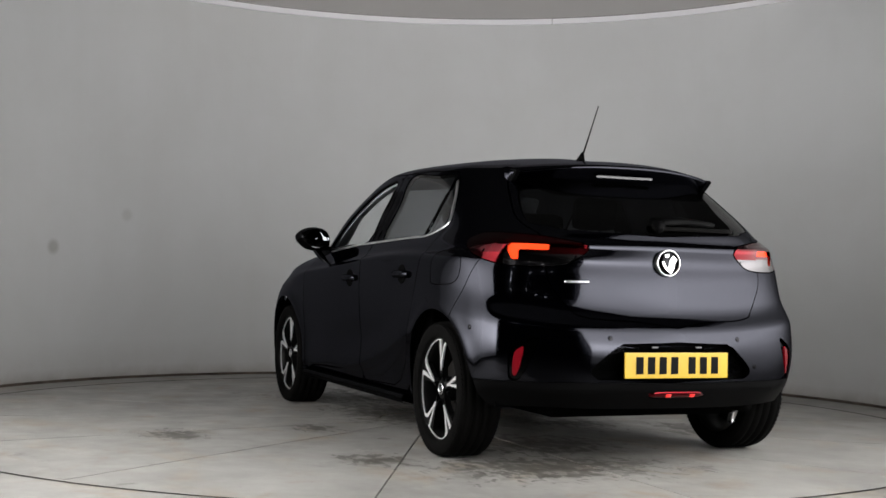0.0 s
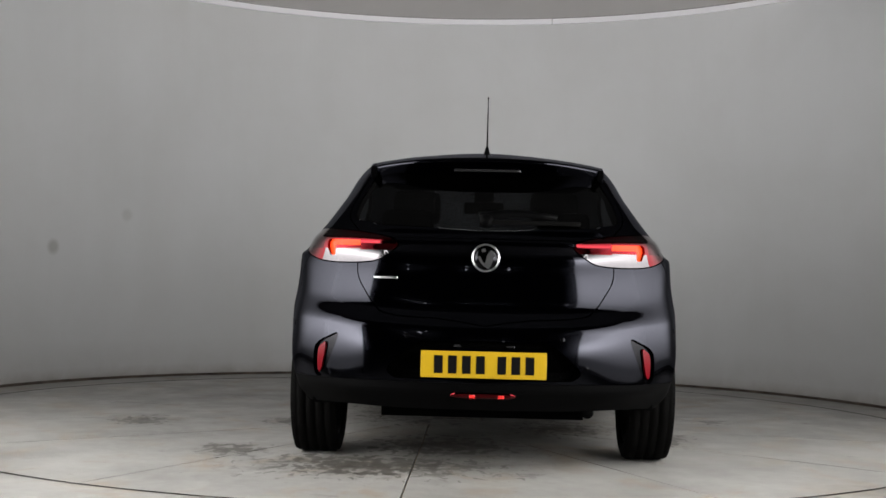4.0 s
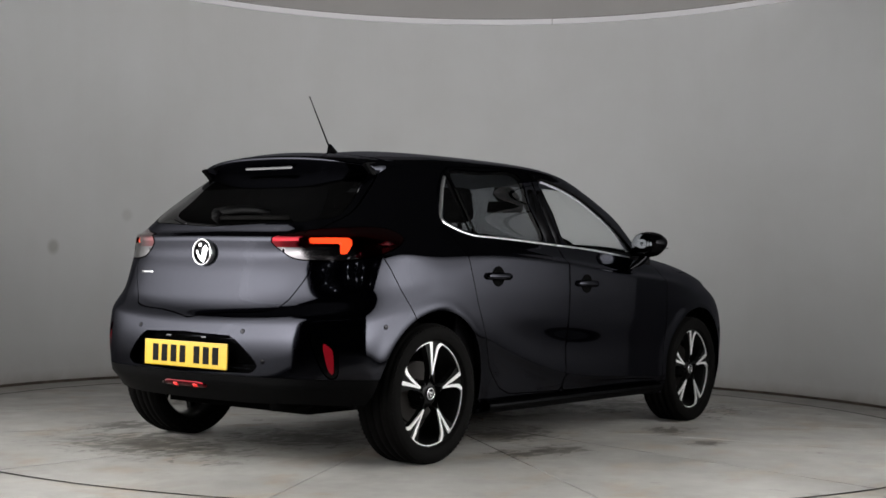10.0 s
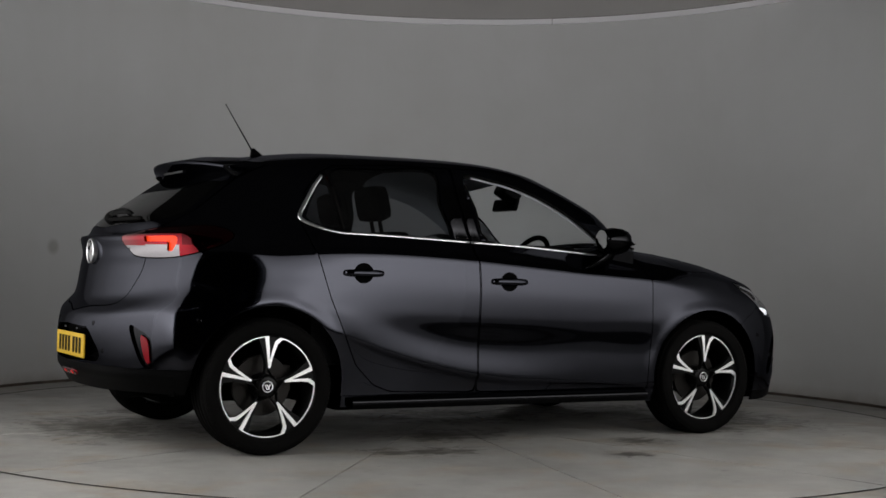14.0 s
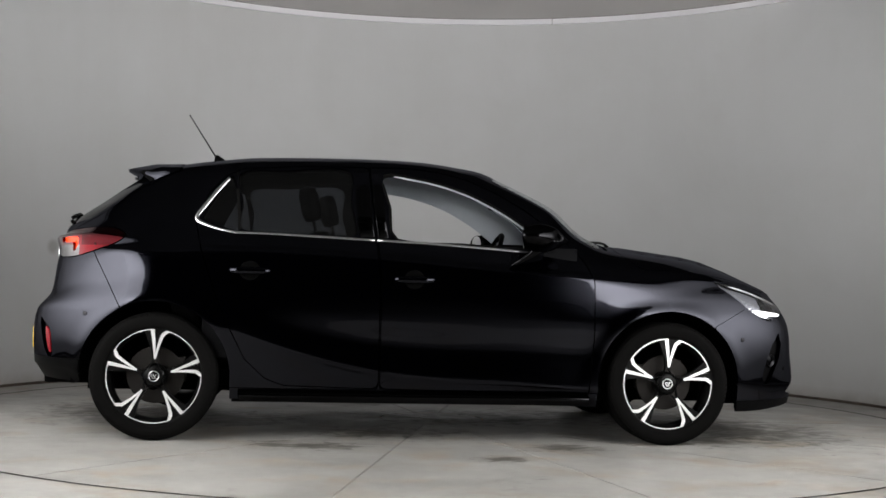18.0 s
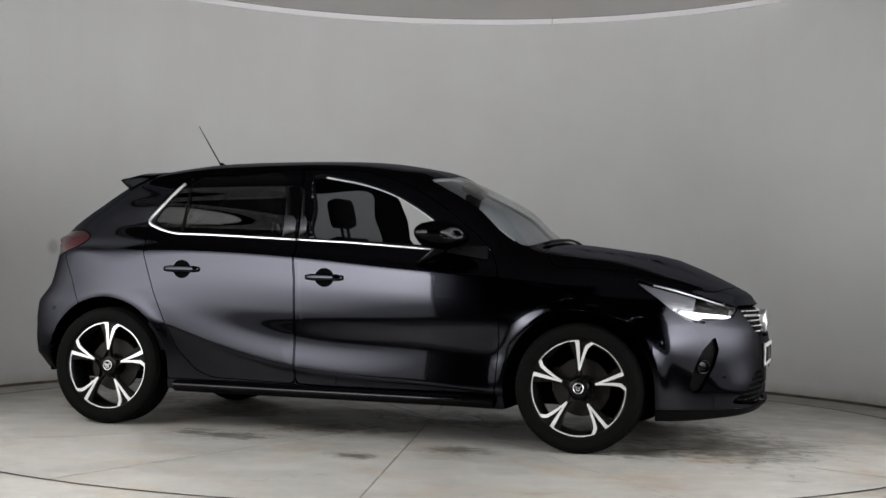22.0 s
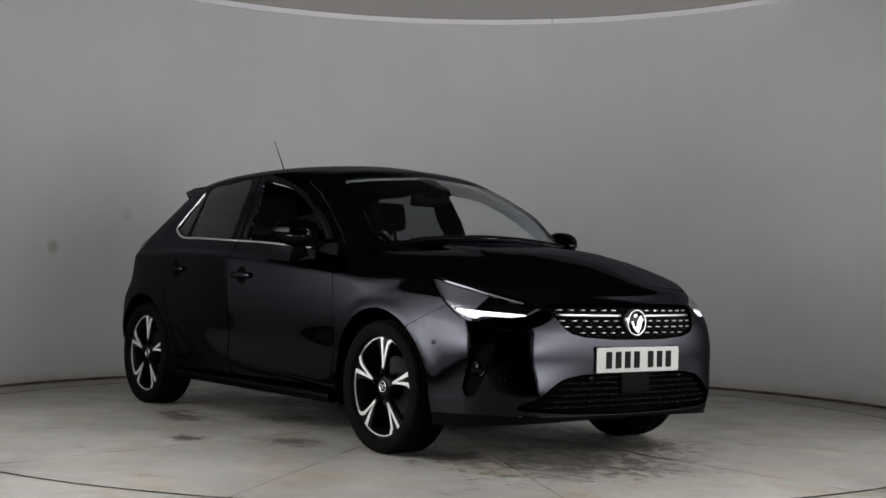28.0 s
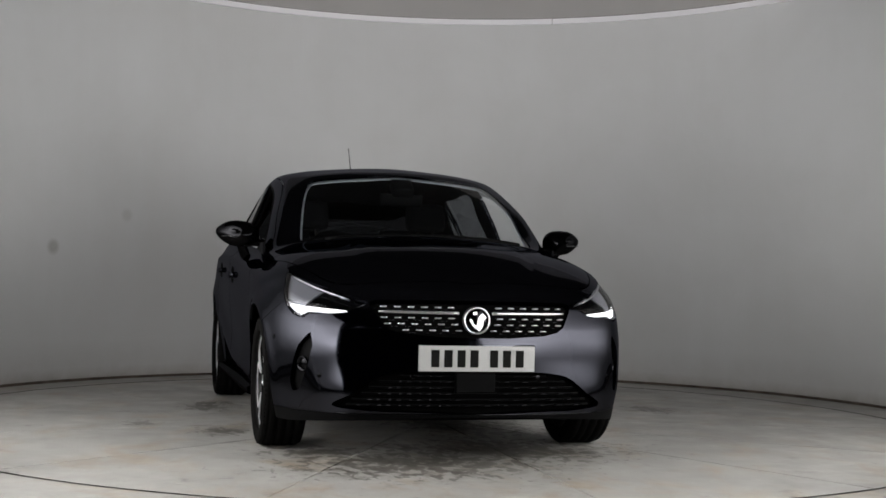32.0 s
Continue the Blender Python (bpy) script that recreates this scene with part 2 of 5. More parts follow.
def box(bm, x0, y0, z0, x1, y1, z1, bevel=0.0, m=None):
    made = bmesh.ops.create_cube(bm, size=1.0)["verts"]
    s = Matrix.Translation(((x0 + x1) / 2, (y0 + y1) / 2, (z0 + z1) / 2)) @ Matrix.Diagonal((abs(x1 - x0), abs(y1 - y0), abs(z1 - z0), 1))
    bmesh.ops.transform(bm, matrix=(m @ s) if m else s, verts=made)
    if bevel:
        edges = list({e for v in made for e in v.link_edges})
        bmesh.ops.bevel(bm, geom=edges, offset=bevel, segments=2, affect="EDGES", profile=0.6)


def lathe(profile, steps=64, closed=False, a0=0.0, a1=360.0):
    """Spin (radius, height) points round the y axis."""
    full = abs(a1 - a0) >= 359.9
    n = steps if full else steps + 1
    verts, faces, k = [], [], len(profile)
    for i in range(n):
        a = radians(a0 + (a1 - a0) * i / steps)
        verts += [(r * math.cos(a), h, r * math.sin(a)) for r, h in profile]
    for i in range(steps):
        j = (i + 1) % n
        for p in range(k if closed else k - 1):
            q = (p + 1) % k
            faces.append((i * k + p, j * k + p, j * k + q, i * k + q))
    return verts, faces


def spline(knots, values, at):
    """Natural cubic spline through values (n x d) at knots."""
    x, y, at = np.asarray(knots, float), np.asarray(values, float), np.asarray(at, float)
    n = len(x)
    h = np.diff(x)
    a, r = np.zeros((n, n)), np.zeros_like(y)
    a[0, 0] = a[-1, -1] = 1
    for i in range(1, n - 1):
        a[i, i - 1], a[i, i], a[i, i + 1] = h[i - 1], 2 * (h[i - 1] + h[i]), h[i]
        r[i] = 6 * ((y[i + 1] - y[i]) / h[i] - (y[i] - y[i - 1]) / h[i - 1])
    m = np.linalg.solve(a, r)
    k = np.clip(np.searchsorted(x, at) - 1, 0, n - 2)
    d, e = (at - x[k])[:, None], (x[k + 1] - at)[:, None]
    hk = h[k][:, None]
    return (m[k] * e ** 3 + m[k + 1] * d ** 3) / (6 * hk) + (y[k] / hk - m[k] * hk / 6) * e + (y[k + 1] / hk - m[k + 1] * hk / 6) * d


def eased(knots, values, at):
    """A smooth line through values at knots that never overshoots."""
    x, y, at = np.asarray(knots, float), np.asarray(values, float), np.asarray(at, float)
    h = np.diff(x)[:, None]
    d = np.diff(y, axis=0) / h
    m = np.zeros_like(y)
    w1, w2 = 2 * h[1:] + h[:-1], h[1:] + 2 * h[:-1]
    with np.errstate(divide="ignore", invalid="ignore"):
        mean = (w1 + w2) / (w1 / d[:-1] + w2 / d[1:])
    m[1:-1] = np.where(d[:-1] * d[1:] > 0, mean, 0)
    m[0], m[-1] = d[0], d[-1]
    k = np.clip(np.searchsorted(x, at) - 1, 0, len(x) - 2)
    hk = h[k]
    t = ((at - x[k])[:, None]) / hk
    return (2 * t ** 3 - 3 * t ** 2 + 1) * y[k] + (t ** 3 - 2 * t ** 2 + t) * hk * m[k] + (3 * t ** 2 - 2 * t ** 3) * y[k + 1] + (t ** 3 - t ** 2) * hk * m[k + 1]


def rounded(points, closed=True, step=8):
    """A smooth line through the points (centripetal enough for outlines)."""
    p = [np.array(q, float) for q in points]
    n, out = len(p), []
    for i in range(n if closed else n - 1):
        a, b, c, d = (p[(i + k) % n] if closed else p[min(max(i + k, 0), n - 1)] for k in (-1, 0, 1, 2))
        for t in np.arange(step) / step:
            out.append(0.5 * (2 * b + (c - a) * t + (2 * a - 5 * b + 4 * c - d) * t * t + (3 * b - a - 3 * c + d) * t ** 3))
    if not closed:
        out.append(p[-1])
    return np.array(out)


def distance(poly, pts):
    """Signed distance of pts to a closed polygon, positive inside."""
    poly, pts = np.asarray(poly, float), np.asarray(pts, float)
    best, inside = np.full(len(pts), 1e9), np.zeros(len(pts), bool)
    for a, b in zip(poly, np.roll(poly, -1, 0)):
        ab, ap = b - a, pts - a
        k = np.clip((ap @ ab) / max(ab @ ab, 1e-12), 0, 1)
        best = np.minimum(best, np.linalg.norm(ap - k[:, None] * ab, axis=1))
        cross = ((a[1] > pts[:, 1]) != (b[1] > pts[:, 1]))
        with np.errstate(divide="ignore", invalid="ignore"):
            xs = (b[0] - a[0]) * (pts[:, 1] - a[1]) / (b[1] - a[1]) + a[0]
        inside ^= cross & (pts[:, 0] < xs)
    return np.where(inside, best, -best)


def cut(V, T, f):
    """Split triangles T along f = 0. Returns V with new points, and the triangles where f > 0 and where f < 0."""
    f = np.where(np.abs(f) < 1e-7, 1e-7, f)
    s = f[T] > 0
    n = s.sum(1)
    inside, outside = [T[n == 3]], [T[n == 0]]
    fresh, index = [], {}

    def between(a, b):
        key = (a, b) if a < b else (b, a)
        if key not in index:
            k = f[a] / (f[a] - f[b])
            index[key] = len(V) + len(fresh)
            fresh.append(V[a] + k * (V[b] - V[a]))
        return index[key]

    more_in, more_out = [], []
    for want, one, two in ((1, more_in, more_out), (2, more_out, more_in)):
        for tri, flags in zip(T[n == want], s[n == want]):
            lone = int(np.argmax(flags if want == 1 else ~flags))
            a, b, c = int(tri[lone]), int(tri[(lone + 1) % 3]), int(tri[(lone + 2) % 3])
            ab, ac = between(a, b), between(a, c)
            one.append((a, ab, ac))
            two += [(ab, b, c), (ab, c, ac)]
    if more_in:
        inside.append(np.array(more_in)), outside.append(np.array(more_out))
    V2 = np.vstack([V, np.array(fresh)]) if fresh else V
    return V2, np.vstack(inside).astype(int), np.vstack(outside).astype(int)


def compact(V, T):
    used, inv = np.unique(T.ravel(), return_inverse=True)
    return V[used], inv.reshape(-1, 3)


def normals_of(V, T):
    n = np.zeros_like(V)
    fn = np.cross(V[T[:, 1]] - V[T[:, 0]], V[T[:, 2]] - V[T[:, 0]])
    for k in range(3):
        np.add.at(n, T[:, k], fn)
    return n / np.maximum(np.linalg.norm(n, axis=1), 1e-12)[:, None]


def rim_of(T):
    """Boundary edges, in the triangles' direction."""
    e = np.vstack([T[:, [0, 1]], T[:, [1, 2]], T[:, [2, 0]]])
    have = {(int(a), int(b)) for a, b in e}
    return [(a, b) for a, b in have if (b, a) not in have]


def shell(name, V, T, mat, parent, depth=0.012, push=0.0, label=""):
    """A panel: the surface with its edges turned in by depth, moved out by push."""
    V, T = compact(V, T)
    n = normals_of(V, T)
    V = V + n * push
    edges = rim_of(T)
    ring = sorted({i for e in edges for i in e})
    top = {v: len(V) + k for k, v in enumerate(ring)}
    low = {v: len(V) + len(ring) + k for k, v in enumerate(ring)}
    verts = np.vstack([V, V[ring], V[ring] - n[ring] * depth]) if ring else V
    faces = [tuple(t) for t in T] + [(top[b], top[a], low[a], low[b]) for a, b in edges]
    return mesh_object(name, verts, faces, mat, parent, label)

# ---- the booth: round wall with an opening, floor, turntable, ceiling ----
BOOTH_X, BOOTH_Y, BOOTH_R, BOOTH_H, TABLE_R = 0.053, 0.09, 3.20, 2.957, 2.872
OPEN_A, OPEN_B = -130.0, -50.0     # bearings of the opening's edges


def arc_wall(name, r0, r1, z0, z1, a0, a1, mat, steps=420):
    verts, faces = [], []
    for i in range(steps + 1):
        a = radians(a0 + (a1 - a0) * i / steps)
        for r, z in ((r0, z0), (r0, z1), (r1, z1), (r1, z0)):
            verts.append((BOOTH_X + r * math.cos(a), BOOTH_Y + r * math.sin(a), z))
    for i in range(steps):
        for k in range(4):
            faces.append((i * 4 + k, i * 4 + (k + 1) % 4, i * 4 + 4 + (k + 1) % 4, i * 4 + 4 + k))
    faces += [(0, 3, 2, 1), (steps * 4, steps * 4 + 1, steps * 4 + 2, steps * 4 + 3)]
    return mesh_object(name, verts, faces, mat, None, smooth=False)


def disc_sheet(name, cx, cy, r0, r1, z, mat, steps=128, flip=False):
    verts, faces = [], []
    for i in range(steps):
        a = 2 * math.pi * i / steps
        verts += [(cx + r0 * math.cos(a), cy + r0 * math.sin(a), z), (cx + r1 * math.cos(a), cy + r1 * math.sin(a), z)]
    for i in range(steps):
        j = (i + 1) % steps
        f = (2 * i, 2 * i + 1, 2 * j + 1, 2 * j)
        faces.append(f[::-1] if flip else f)
    return mesh_object(name, verts, faces, mat, None, smooth=False)


booth_wall = arc_wall("wall_round", BOOTH_R, BOOTH_R + 0.12, 0.0, BOOTH_H, OPEN_B, 360 + OPEN_A, WALL)
tagged(booth_wall, "scuffed pale grey curved booth wall round the turntable", "wall", kind="structure")
for p in booth_wall.data.polygons:
    p.use_smooth = False


def ceiling_part(name, y0, y1, z, mat, steps=60):
    """The part of the round ceiling between two lines across the booth, with thickness."""
    r, verts, faces = BOOTH_R + 0.12, [], []
    for i in range(steps + 1):
        y = y0 + (y1 - y0) * i / steps
        x = math.sqrt(max(r * r - y * y, 1e-6))
        for zz in (z, z + .05):
            verts += [(BOOTH_X - x, BOOTH_Y + y, zz), (BOOTH_X + x, BOOTH_Y + y, zz)]
    for i in range(steps):
        a, b = 4 * i, 4 * i + 4
        faces += [(a, b, b + 1, a + 1), (a + 2, a + 3, b + 3, b + 2), (a, a + 2, b + 2, b), (a + 1, b + 1, b + 3, a + 3)]
    faces += [(0, 1, 3, 2), (4 * steps, 4 * steps + 2, 4 * steps + 3, 4 * steps + 1)]
    return mesh_object(name, verts, faces, mat, None, smooth=False)


booth_ceiling = ceiling_part("ceiling", 1.75, BOOTH_R + 0.12, BOOTH_H + 0.012, CEIL)
tagged(booth_ceiling, "matt warm grey ceiling over the back of the booth", "ceiling", kind="structure")
# unseen front half, added in black so the paint mirrors dark from above
front_ceiling = ceiling_part("ceiling_front", -(BOOTH_R + 0.12), 1.748, BOOTH_H + 0.012, DARK_CEIL)
tagged(front_ceiling, "unseen front ceiling of the booth, black to keep the car's reflections dark", "ceiling", kind="structure")
rim = arc_wall("trim", BOOTH_R - 0.03, BOOTH_R - 0.002, BOOTH_H - 0.035, BOOTH_H + 0.008, OPEN_B, 360 + OPEN_A, RIM)
tagged(rim, "pale plastic edging along the top of the wall", "trim", kind="structure")

apron = disc_sheet("floor", 0, 0, TABLE_R + 0.014, 3.46, 0.0, APRON)
hall_floor = disc_sheet("floor_hall", 0, 0, 3.462, 14.0, 0.0, HALL_FLOOR)
tagged(hall_floor, "dark bare concrete floor of the studio hall", "floor", kind="structure")
tagged(apron, "worn pale concrete floor round the turntable", "floor", kind="structure")


def make_turntable():
    """Fourteen wedges with rusty joints between them."""
    t = tagged(new("turntable"), "pale scuffed round turntable of wedge plates with rusty joints", "turntable", kind="structure")
    v, f = lathe([(0.001, -.012), (TABLE_R - .01, -.012)], 112)
    mesh_object("joint_bed", [(x, z, y) for x, y, z in v], [q[::-1] for q in f], JOINT, t, "rusty joint filler", smooth=False)
    for k in range(14):
        a0, a1 = -26.2 - 360 / 14 * (k + 1), -26.2 - 360 / 14 * k
        verts, faces, n = [], [], 12
        for r, z in ((.30, 0), (1.2, 0), (2.1, 0), (TABLE_R - .003, 0), (TABLE_R, -.003), (TABLE_R, -.03)):
            w = math.degrees(.0035 / r)
            for i in range(n + 1):
                a = radians(a0 + w + (a1 - a0 - 2 * w) * i / n)
                verts.append((r * math.cos(a), r * math.sin(a), z))
        for j in range(5):
            faces += [(j * (n + 1) + i, (j + 1) * (n + 1) + i, (j + 1) * (n + 1) + i + 1, j * (n + 1) + i + 1) for i in range(n)]
        rows = n + 1
        base = len(verts)
        for j in range(4):
            for i in (0, n):
                x, y, z = verts[j * rows + i]
                verts.append((x, y, -.03))
        for j in range(3):
            faces += [(j * rows, base + 2 * j, base + 2 * j + 2, (j + 1) * rows), (j * rows + n, (j + 1) * rows + n, base + 2 * j + 3, base + 2 * j + 1)]
        mesh_object("wedge", verts, faces, FLOOR, t, smooth=False)
    v, f = lathe([(.001, 0), (.29, 0), (.293, -.003), (.293, -.03)], 48)
    mesh_object("hub_plate", [(x, z, y) for x, y, z in v], [q[::-1] for q in f], FLOOR, t, smooth=False)
    return t


turntable = make_turntable()
pit = disc_sheet('floor_gap', 0, 0, TABLE_R - .05, TABLE_R + .03, -.02, DARK)
tagged(pit, 'narrow dark gap round the turntable', 'gap', kind='structure')
# flat black ring that paints in the shade of the turntable gap
seal = disc_sheet('trim_gap_line', 0, 0, TABLE_R - .003, TABLE_R + .010, .0015, DARK)
tagged(seal, 'thin black ring painted over the gap round the turntable as its shade', 'seal', kind='structure')
skirt = arc_wall('baseboard', BOOTH_R - 0.012, BOOTH_R - 0.001, 0.0, 0.018, OPEN_B, 360 + OPEN_A, GRIME)
tagged(skirt, 'grimy dark seam along the foot of the wall', 'baseboard', kind='structure')
seam = arc_wall('trim_seam', BOOTH_R - 0.028, BOOTH_R - 0.001, BOOTH_H + 0.0081, BOOTH_H + 0.0118, OPEN_B, 360 + OPEN_A, DARK)
tagged(seam, 'dark seam between wall edging and ceiling', 'trim', kind='structure')
joint = arc_wall('trim_joint', BOOTH_R - 0.0315, BOOTH_R - 0.0285, BOOTH_H - 0.036, BOOTH_H + 0.008, 74.17, 74.23, DARK, 2)
tagged(joint, 'thin dark butt joint in the wall edging', 'joint', kind='structure')
bm = bmesh.new()
box(bm, -9, -12, -0.2, 9, 6, 5.0)
bmesh.ops.reverse_faces(bm, faces=bm.faces[:])
tagged(part("backdrop", bm, ROOM, None, smooth=False), "dark studio hall round the booth", "room", kind="structure")

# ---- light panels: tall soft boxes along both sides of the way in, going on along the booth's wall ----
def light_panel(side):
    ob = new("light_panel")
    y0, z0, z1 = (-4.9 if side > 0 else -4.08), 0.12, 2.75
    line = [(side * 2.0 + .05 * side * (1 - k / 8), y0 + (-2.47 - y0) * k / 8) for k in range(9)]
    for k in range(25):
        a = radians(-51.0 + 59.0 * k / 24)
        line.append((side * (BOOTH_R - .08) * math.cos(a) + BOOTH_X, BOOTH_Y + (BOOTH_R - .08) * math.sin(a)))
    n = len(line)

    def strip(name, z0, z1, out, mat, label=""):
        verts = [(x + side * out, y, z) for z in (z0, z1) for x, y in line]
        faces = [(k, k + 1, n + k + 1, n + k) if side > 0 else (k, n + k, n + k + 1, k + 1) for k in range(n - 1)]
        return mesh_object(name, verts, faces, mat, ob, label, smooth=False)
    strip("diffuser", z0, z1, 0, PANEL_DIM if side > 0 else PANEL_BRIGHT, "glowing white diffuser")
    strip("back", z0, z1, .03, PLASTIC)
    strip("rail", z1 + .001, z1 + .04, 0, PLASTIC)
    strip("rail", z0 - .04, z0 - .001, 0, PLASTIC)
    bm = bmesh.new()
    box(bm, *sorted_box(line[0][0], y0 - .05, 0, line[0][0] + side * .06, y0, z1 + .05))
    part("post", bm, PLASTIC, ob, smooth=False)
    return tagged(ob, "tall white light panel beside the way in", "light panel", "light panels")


def sorted_box(x0, y0, z0, x1, y1, z1):
    return min(x0, x1), y0, z0, max(x0, x1), y1, z1


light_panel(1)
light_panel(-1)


# small lights under the hall's ceiling, seen only as sparks in the paint
def hall_light():
    ob = new("ceiling_light")
    bm = bmesh.new()
    box(bm, -.10, -.10, .0, .10, .10, .05, .01)
    part("housing", bm, PLASTIC, ob, smooth=False)
    v, f = lathe([(.001, -.030), (.05, -.026), (.075, -.012), (.08, .002)], 20)
    mesh_object("bulb", [(x, z, y) for x, y, z in v], f, HALL_GLOW, ob, "bright white bulb")
    return tagged(ob, "small bright white light under the dark hall ceiling", "ceiling light", "ceiling lights")


first_light = hall_light()
first_light.matrix_world = pose(-3.6, -10.3, 4.948)
for x, y in ((-2.9, -9.4), (-1.2, -11.0), (.2, -10.6), (1.4, -10.9), (4.3, -10.4), (-4.6, -11.3)):
    copy_thing(first_light, pose(x, y, 4.948))
# ---- the car: body surface from lengthwise lines, each from the tail's middle round the side to the nose's middle ----
car = tagged(new("car"), "glossy black five-door hatchback parked on the turntable, lamps lit", "car")
LINES = {
    "edge": [(-1.91, 0, 0.27), (-1.875, 0.35, 0.27), (-1.79, 0.585, 0.275), (-1.655, 0.735, 0.272), (-1.52, 0.785, 0.262), (-1.27, 0.82, 0.22), (-0.85, 0.81, 0.205), (-0.2, 0.81, 0.2),
             (0.45, 0.81, 0.195), (0.9, 0.81, 0.19), (1.27, 0.82, 0.19), (1.62, 0.8, 0.172), (1.858, 0.69, 0.182), (2.021, 0.49, 0.2), (2.071, 0.2, 0.212), (2.081, 0, 0.215)],
    "low": [(-1.965, 0, 0.35), (-1.925, 0.35, 0.35), (-1.845, 0.605, 0.35), (-1.69, 0.772, 0.35), (-1.53, 0.822, 0.36), (-1.27, 0.8645, 0.6), (-0.85, 0.862, 0.52), (-0.2, 0.851, 0.345),
             (0.45, 0.8465, 0.30), (0.9, 0.8455, 0.28), (1.27, 0.86, 0.31), (1.62, 0.83, 0.31), (1.874, 0.7, 0.3), (2.036, 0.505, 0.3), (2.083, 0.2, 0.3), (2.088, 0, 0.3)],
    "flank": [(-1.975, 0, 0.5), (-1.93, 0.36, 0.5), (-1.85, 0.614, 0.5), (-1.705, 0.793, 0.5), (-1.53, 0.848, 0.5), (-1.27, 0.867, 0.66), (-0.85, 0.8632, 0.6), (-0.2, 0.8445, 0.475),
             (0.45, 0.844, 0.45), (0.9, 0.846, 0.44), (1.27, 0.88, 0.5), (1.61, 0.84, 0.5), (1.906, 0.69, 0.48), (2.044, 0.44, 0.47), (2.084, 0.2, 0.47), (2.089, 0, 0.47)],
    "waist": [(-1.955, 0, 0.6), (-1.915, 0.36, 0.605), (-1.84, 0.613, 0.62), (-1.7, 0.786, 0.63), (-1.53, 0.844, 0.64), (-1.27, 0.8695, 0.71), (-0.85, 0.8624, 0.68), (-0.2, 0.86, 0.63),
             (0.45, 0.858, 0.62), (0.9, 0.862, 0.63), (1.27, 0.875, 0.65), (1.59, 0.835, 0.63), (1.881, 0.695, 0.6), (2.034, 0.44, 0.585), (2.074, 0.2, 0.58), (2.079, 0, 0.58)],
    "rib": [(-1.885, 0, 0.69), (-1.845, 0.36, 0.7), (-1.775, 0.591, 0.72), (-1.655, 0.757, 0.75), (-1.5, 0.824, 0.78), (-1.27, 0.8605, 0.8), (-0.85, 0.8618, 0.79), (-0.2, 0.865, 0.77),
             (0.45, 0.863, 0.74), (0.9, 0.862, 0.73), (1.27, 0.858, 0.72), (1.56, 0.812, 0.73), (1.826, 0.7, 0.69), (1.994, 0.44, 0.675), (2.049, 0.2, 0.67), (2.059, 0, 0.67)],
    "shoulder": [(-1.848, 0, 0.9), (-1.812, 0.36, 0.9), (-1.745, 0.561, 0.91), (-1.635, 0.722, 0.92), (-1.48, 0.794, 0.935), (-1.25, 0.8205, 0.94), (-0.85, 0.8268, 0.95), (-0.2, 0.831, 0.928),
             (0.45, 0.829, 0.88), (0.9, 0.826, 0.857), (1.24, 0.803, 0.851), (1.5, 0.753, 0.836), (1.74, 0.643, 0.804), (1.914, 0.42, 0.775), (1.979, 0.2, 0.765), (1.994, 0, 0.762)],
    "crown": [(-1.862, 0, 0.975), (-1.828, 0.35, 0.975), (-1.76, 0.55, 0.98), (-1.65, 0.69, 0.985), (-1.49, 0.765, 0.985), (-1.24, 0.792, 0.985), (-0.86, 0.804, 0.982), (-0.2, 0.812, 0.958),
             (0.45, 0.808, 0.917), (0.86, 0.794, 0.9), (1.12, 0.735, 0.912), (1.26, 0.675, 0.922), (1.39, 0.565, 0.927), (1.49, 0.38, 0.935), (1.545, 0.2, 0.943), (1.56, 0, 0.946)],
    "belt": [(-1.8, 0, 1.03), (-1.77, 0.34, 1.03), (-1.71, 0.508, 1.035), (-1.61, 0.624, 1.045), (-1.46, 0.704, 1.055), (-1.22, 0.739, 1.055), (-0.87, 0.771, 1.02), (-0.2, 0.793, 0.992),
             (0.45, 0.788, 0.962), (0.82, 0.755, 0.94), (0.932, 0.66, 0.968), (0.972, 0.55, 0.988), (0.997, 0.42, 1.003), (1.012, 0.28, 1.013), (1.022, 0.14, 1.018), (1.027, 0, 1.02)],
    "glass": [(-1.615, 0, 1.175), (-1.59, 0.32, 1.175), (-1.54, 0.452, 1.18), (-1.46, 0.56, 1.185), (-1.32, 0.625, 1.19), (-1.13, 0.66, 1.19), (-0.85, 0.685, 1.185), (-0.2, 0.709, 1.18),
             (0.31, 0.7, 1.181), (0.571, 0.665, 1.176), (0.661, 0.58, 1.186), (0.706, 0.48, 1.196), (0.736, 0.37, 1.202), (0.756, 0.25, 1.206), (0.766, 0.12, 1.21), (0.768, 0, 1.211)],
    "rail": [(-1.36, 0, 1.345), (-1.35, 0.3, 1.34), (-1.32, 0.44, 1.33), (-1.26, 0.512, 1.32), (-1.13, 0.547, 1.335), (-0.95, 0.562, 1.356), (-0.7, 0.58, 1.371), (-0.2, 0.605, 1.381),
             (0.118, 0.595, 1.365), (0.258, 0.562, 1.348), (0.338, 0.49, 1.35), (0.373, 0.4, 1.36), (0.393, 0.31, 1.368), (0.403, 0.2, 1.376), (0.41, 0.1, 1.38), (0.413, 0, 1.381)],
}
SPINE_X = [-1.30, -1.28, -1.24, -1.18, -1.08, -.93, -.7, -.2, .06, .165, .226, .267, .298, .318, .328, .333]
SPINE_Z = [1.372, 1.376, 1.383, 1.393, 1.410, 1.430, 1.445, 1.449, 1.440, 1.428, 1.419, 1.412, 1.406, 1.402, 1.401, 1.400]
rail = np.array(LINES["rail"])
spine = np.stack([np.array(SPINE_X), np.zeros(16), np.array(SPINE_Z)], 1)
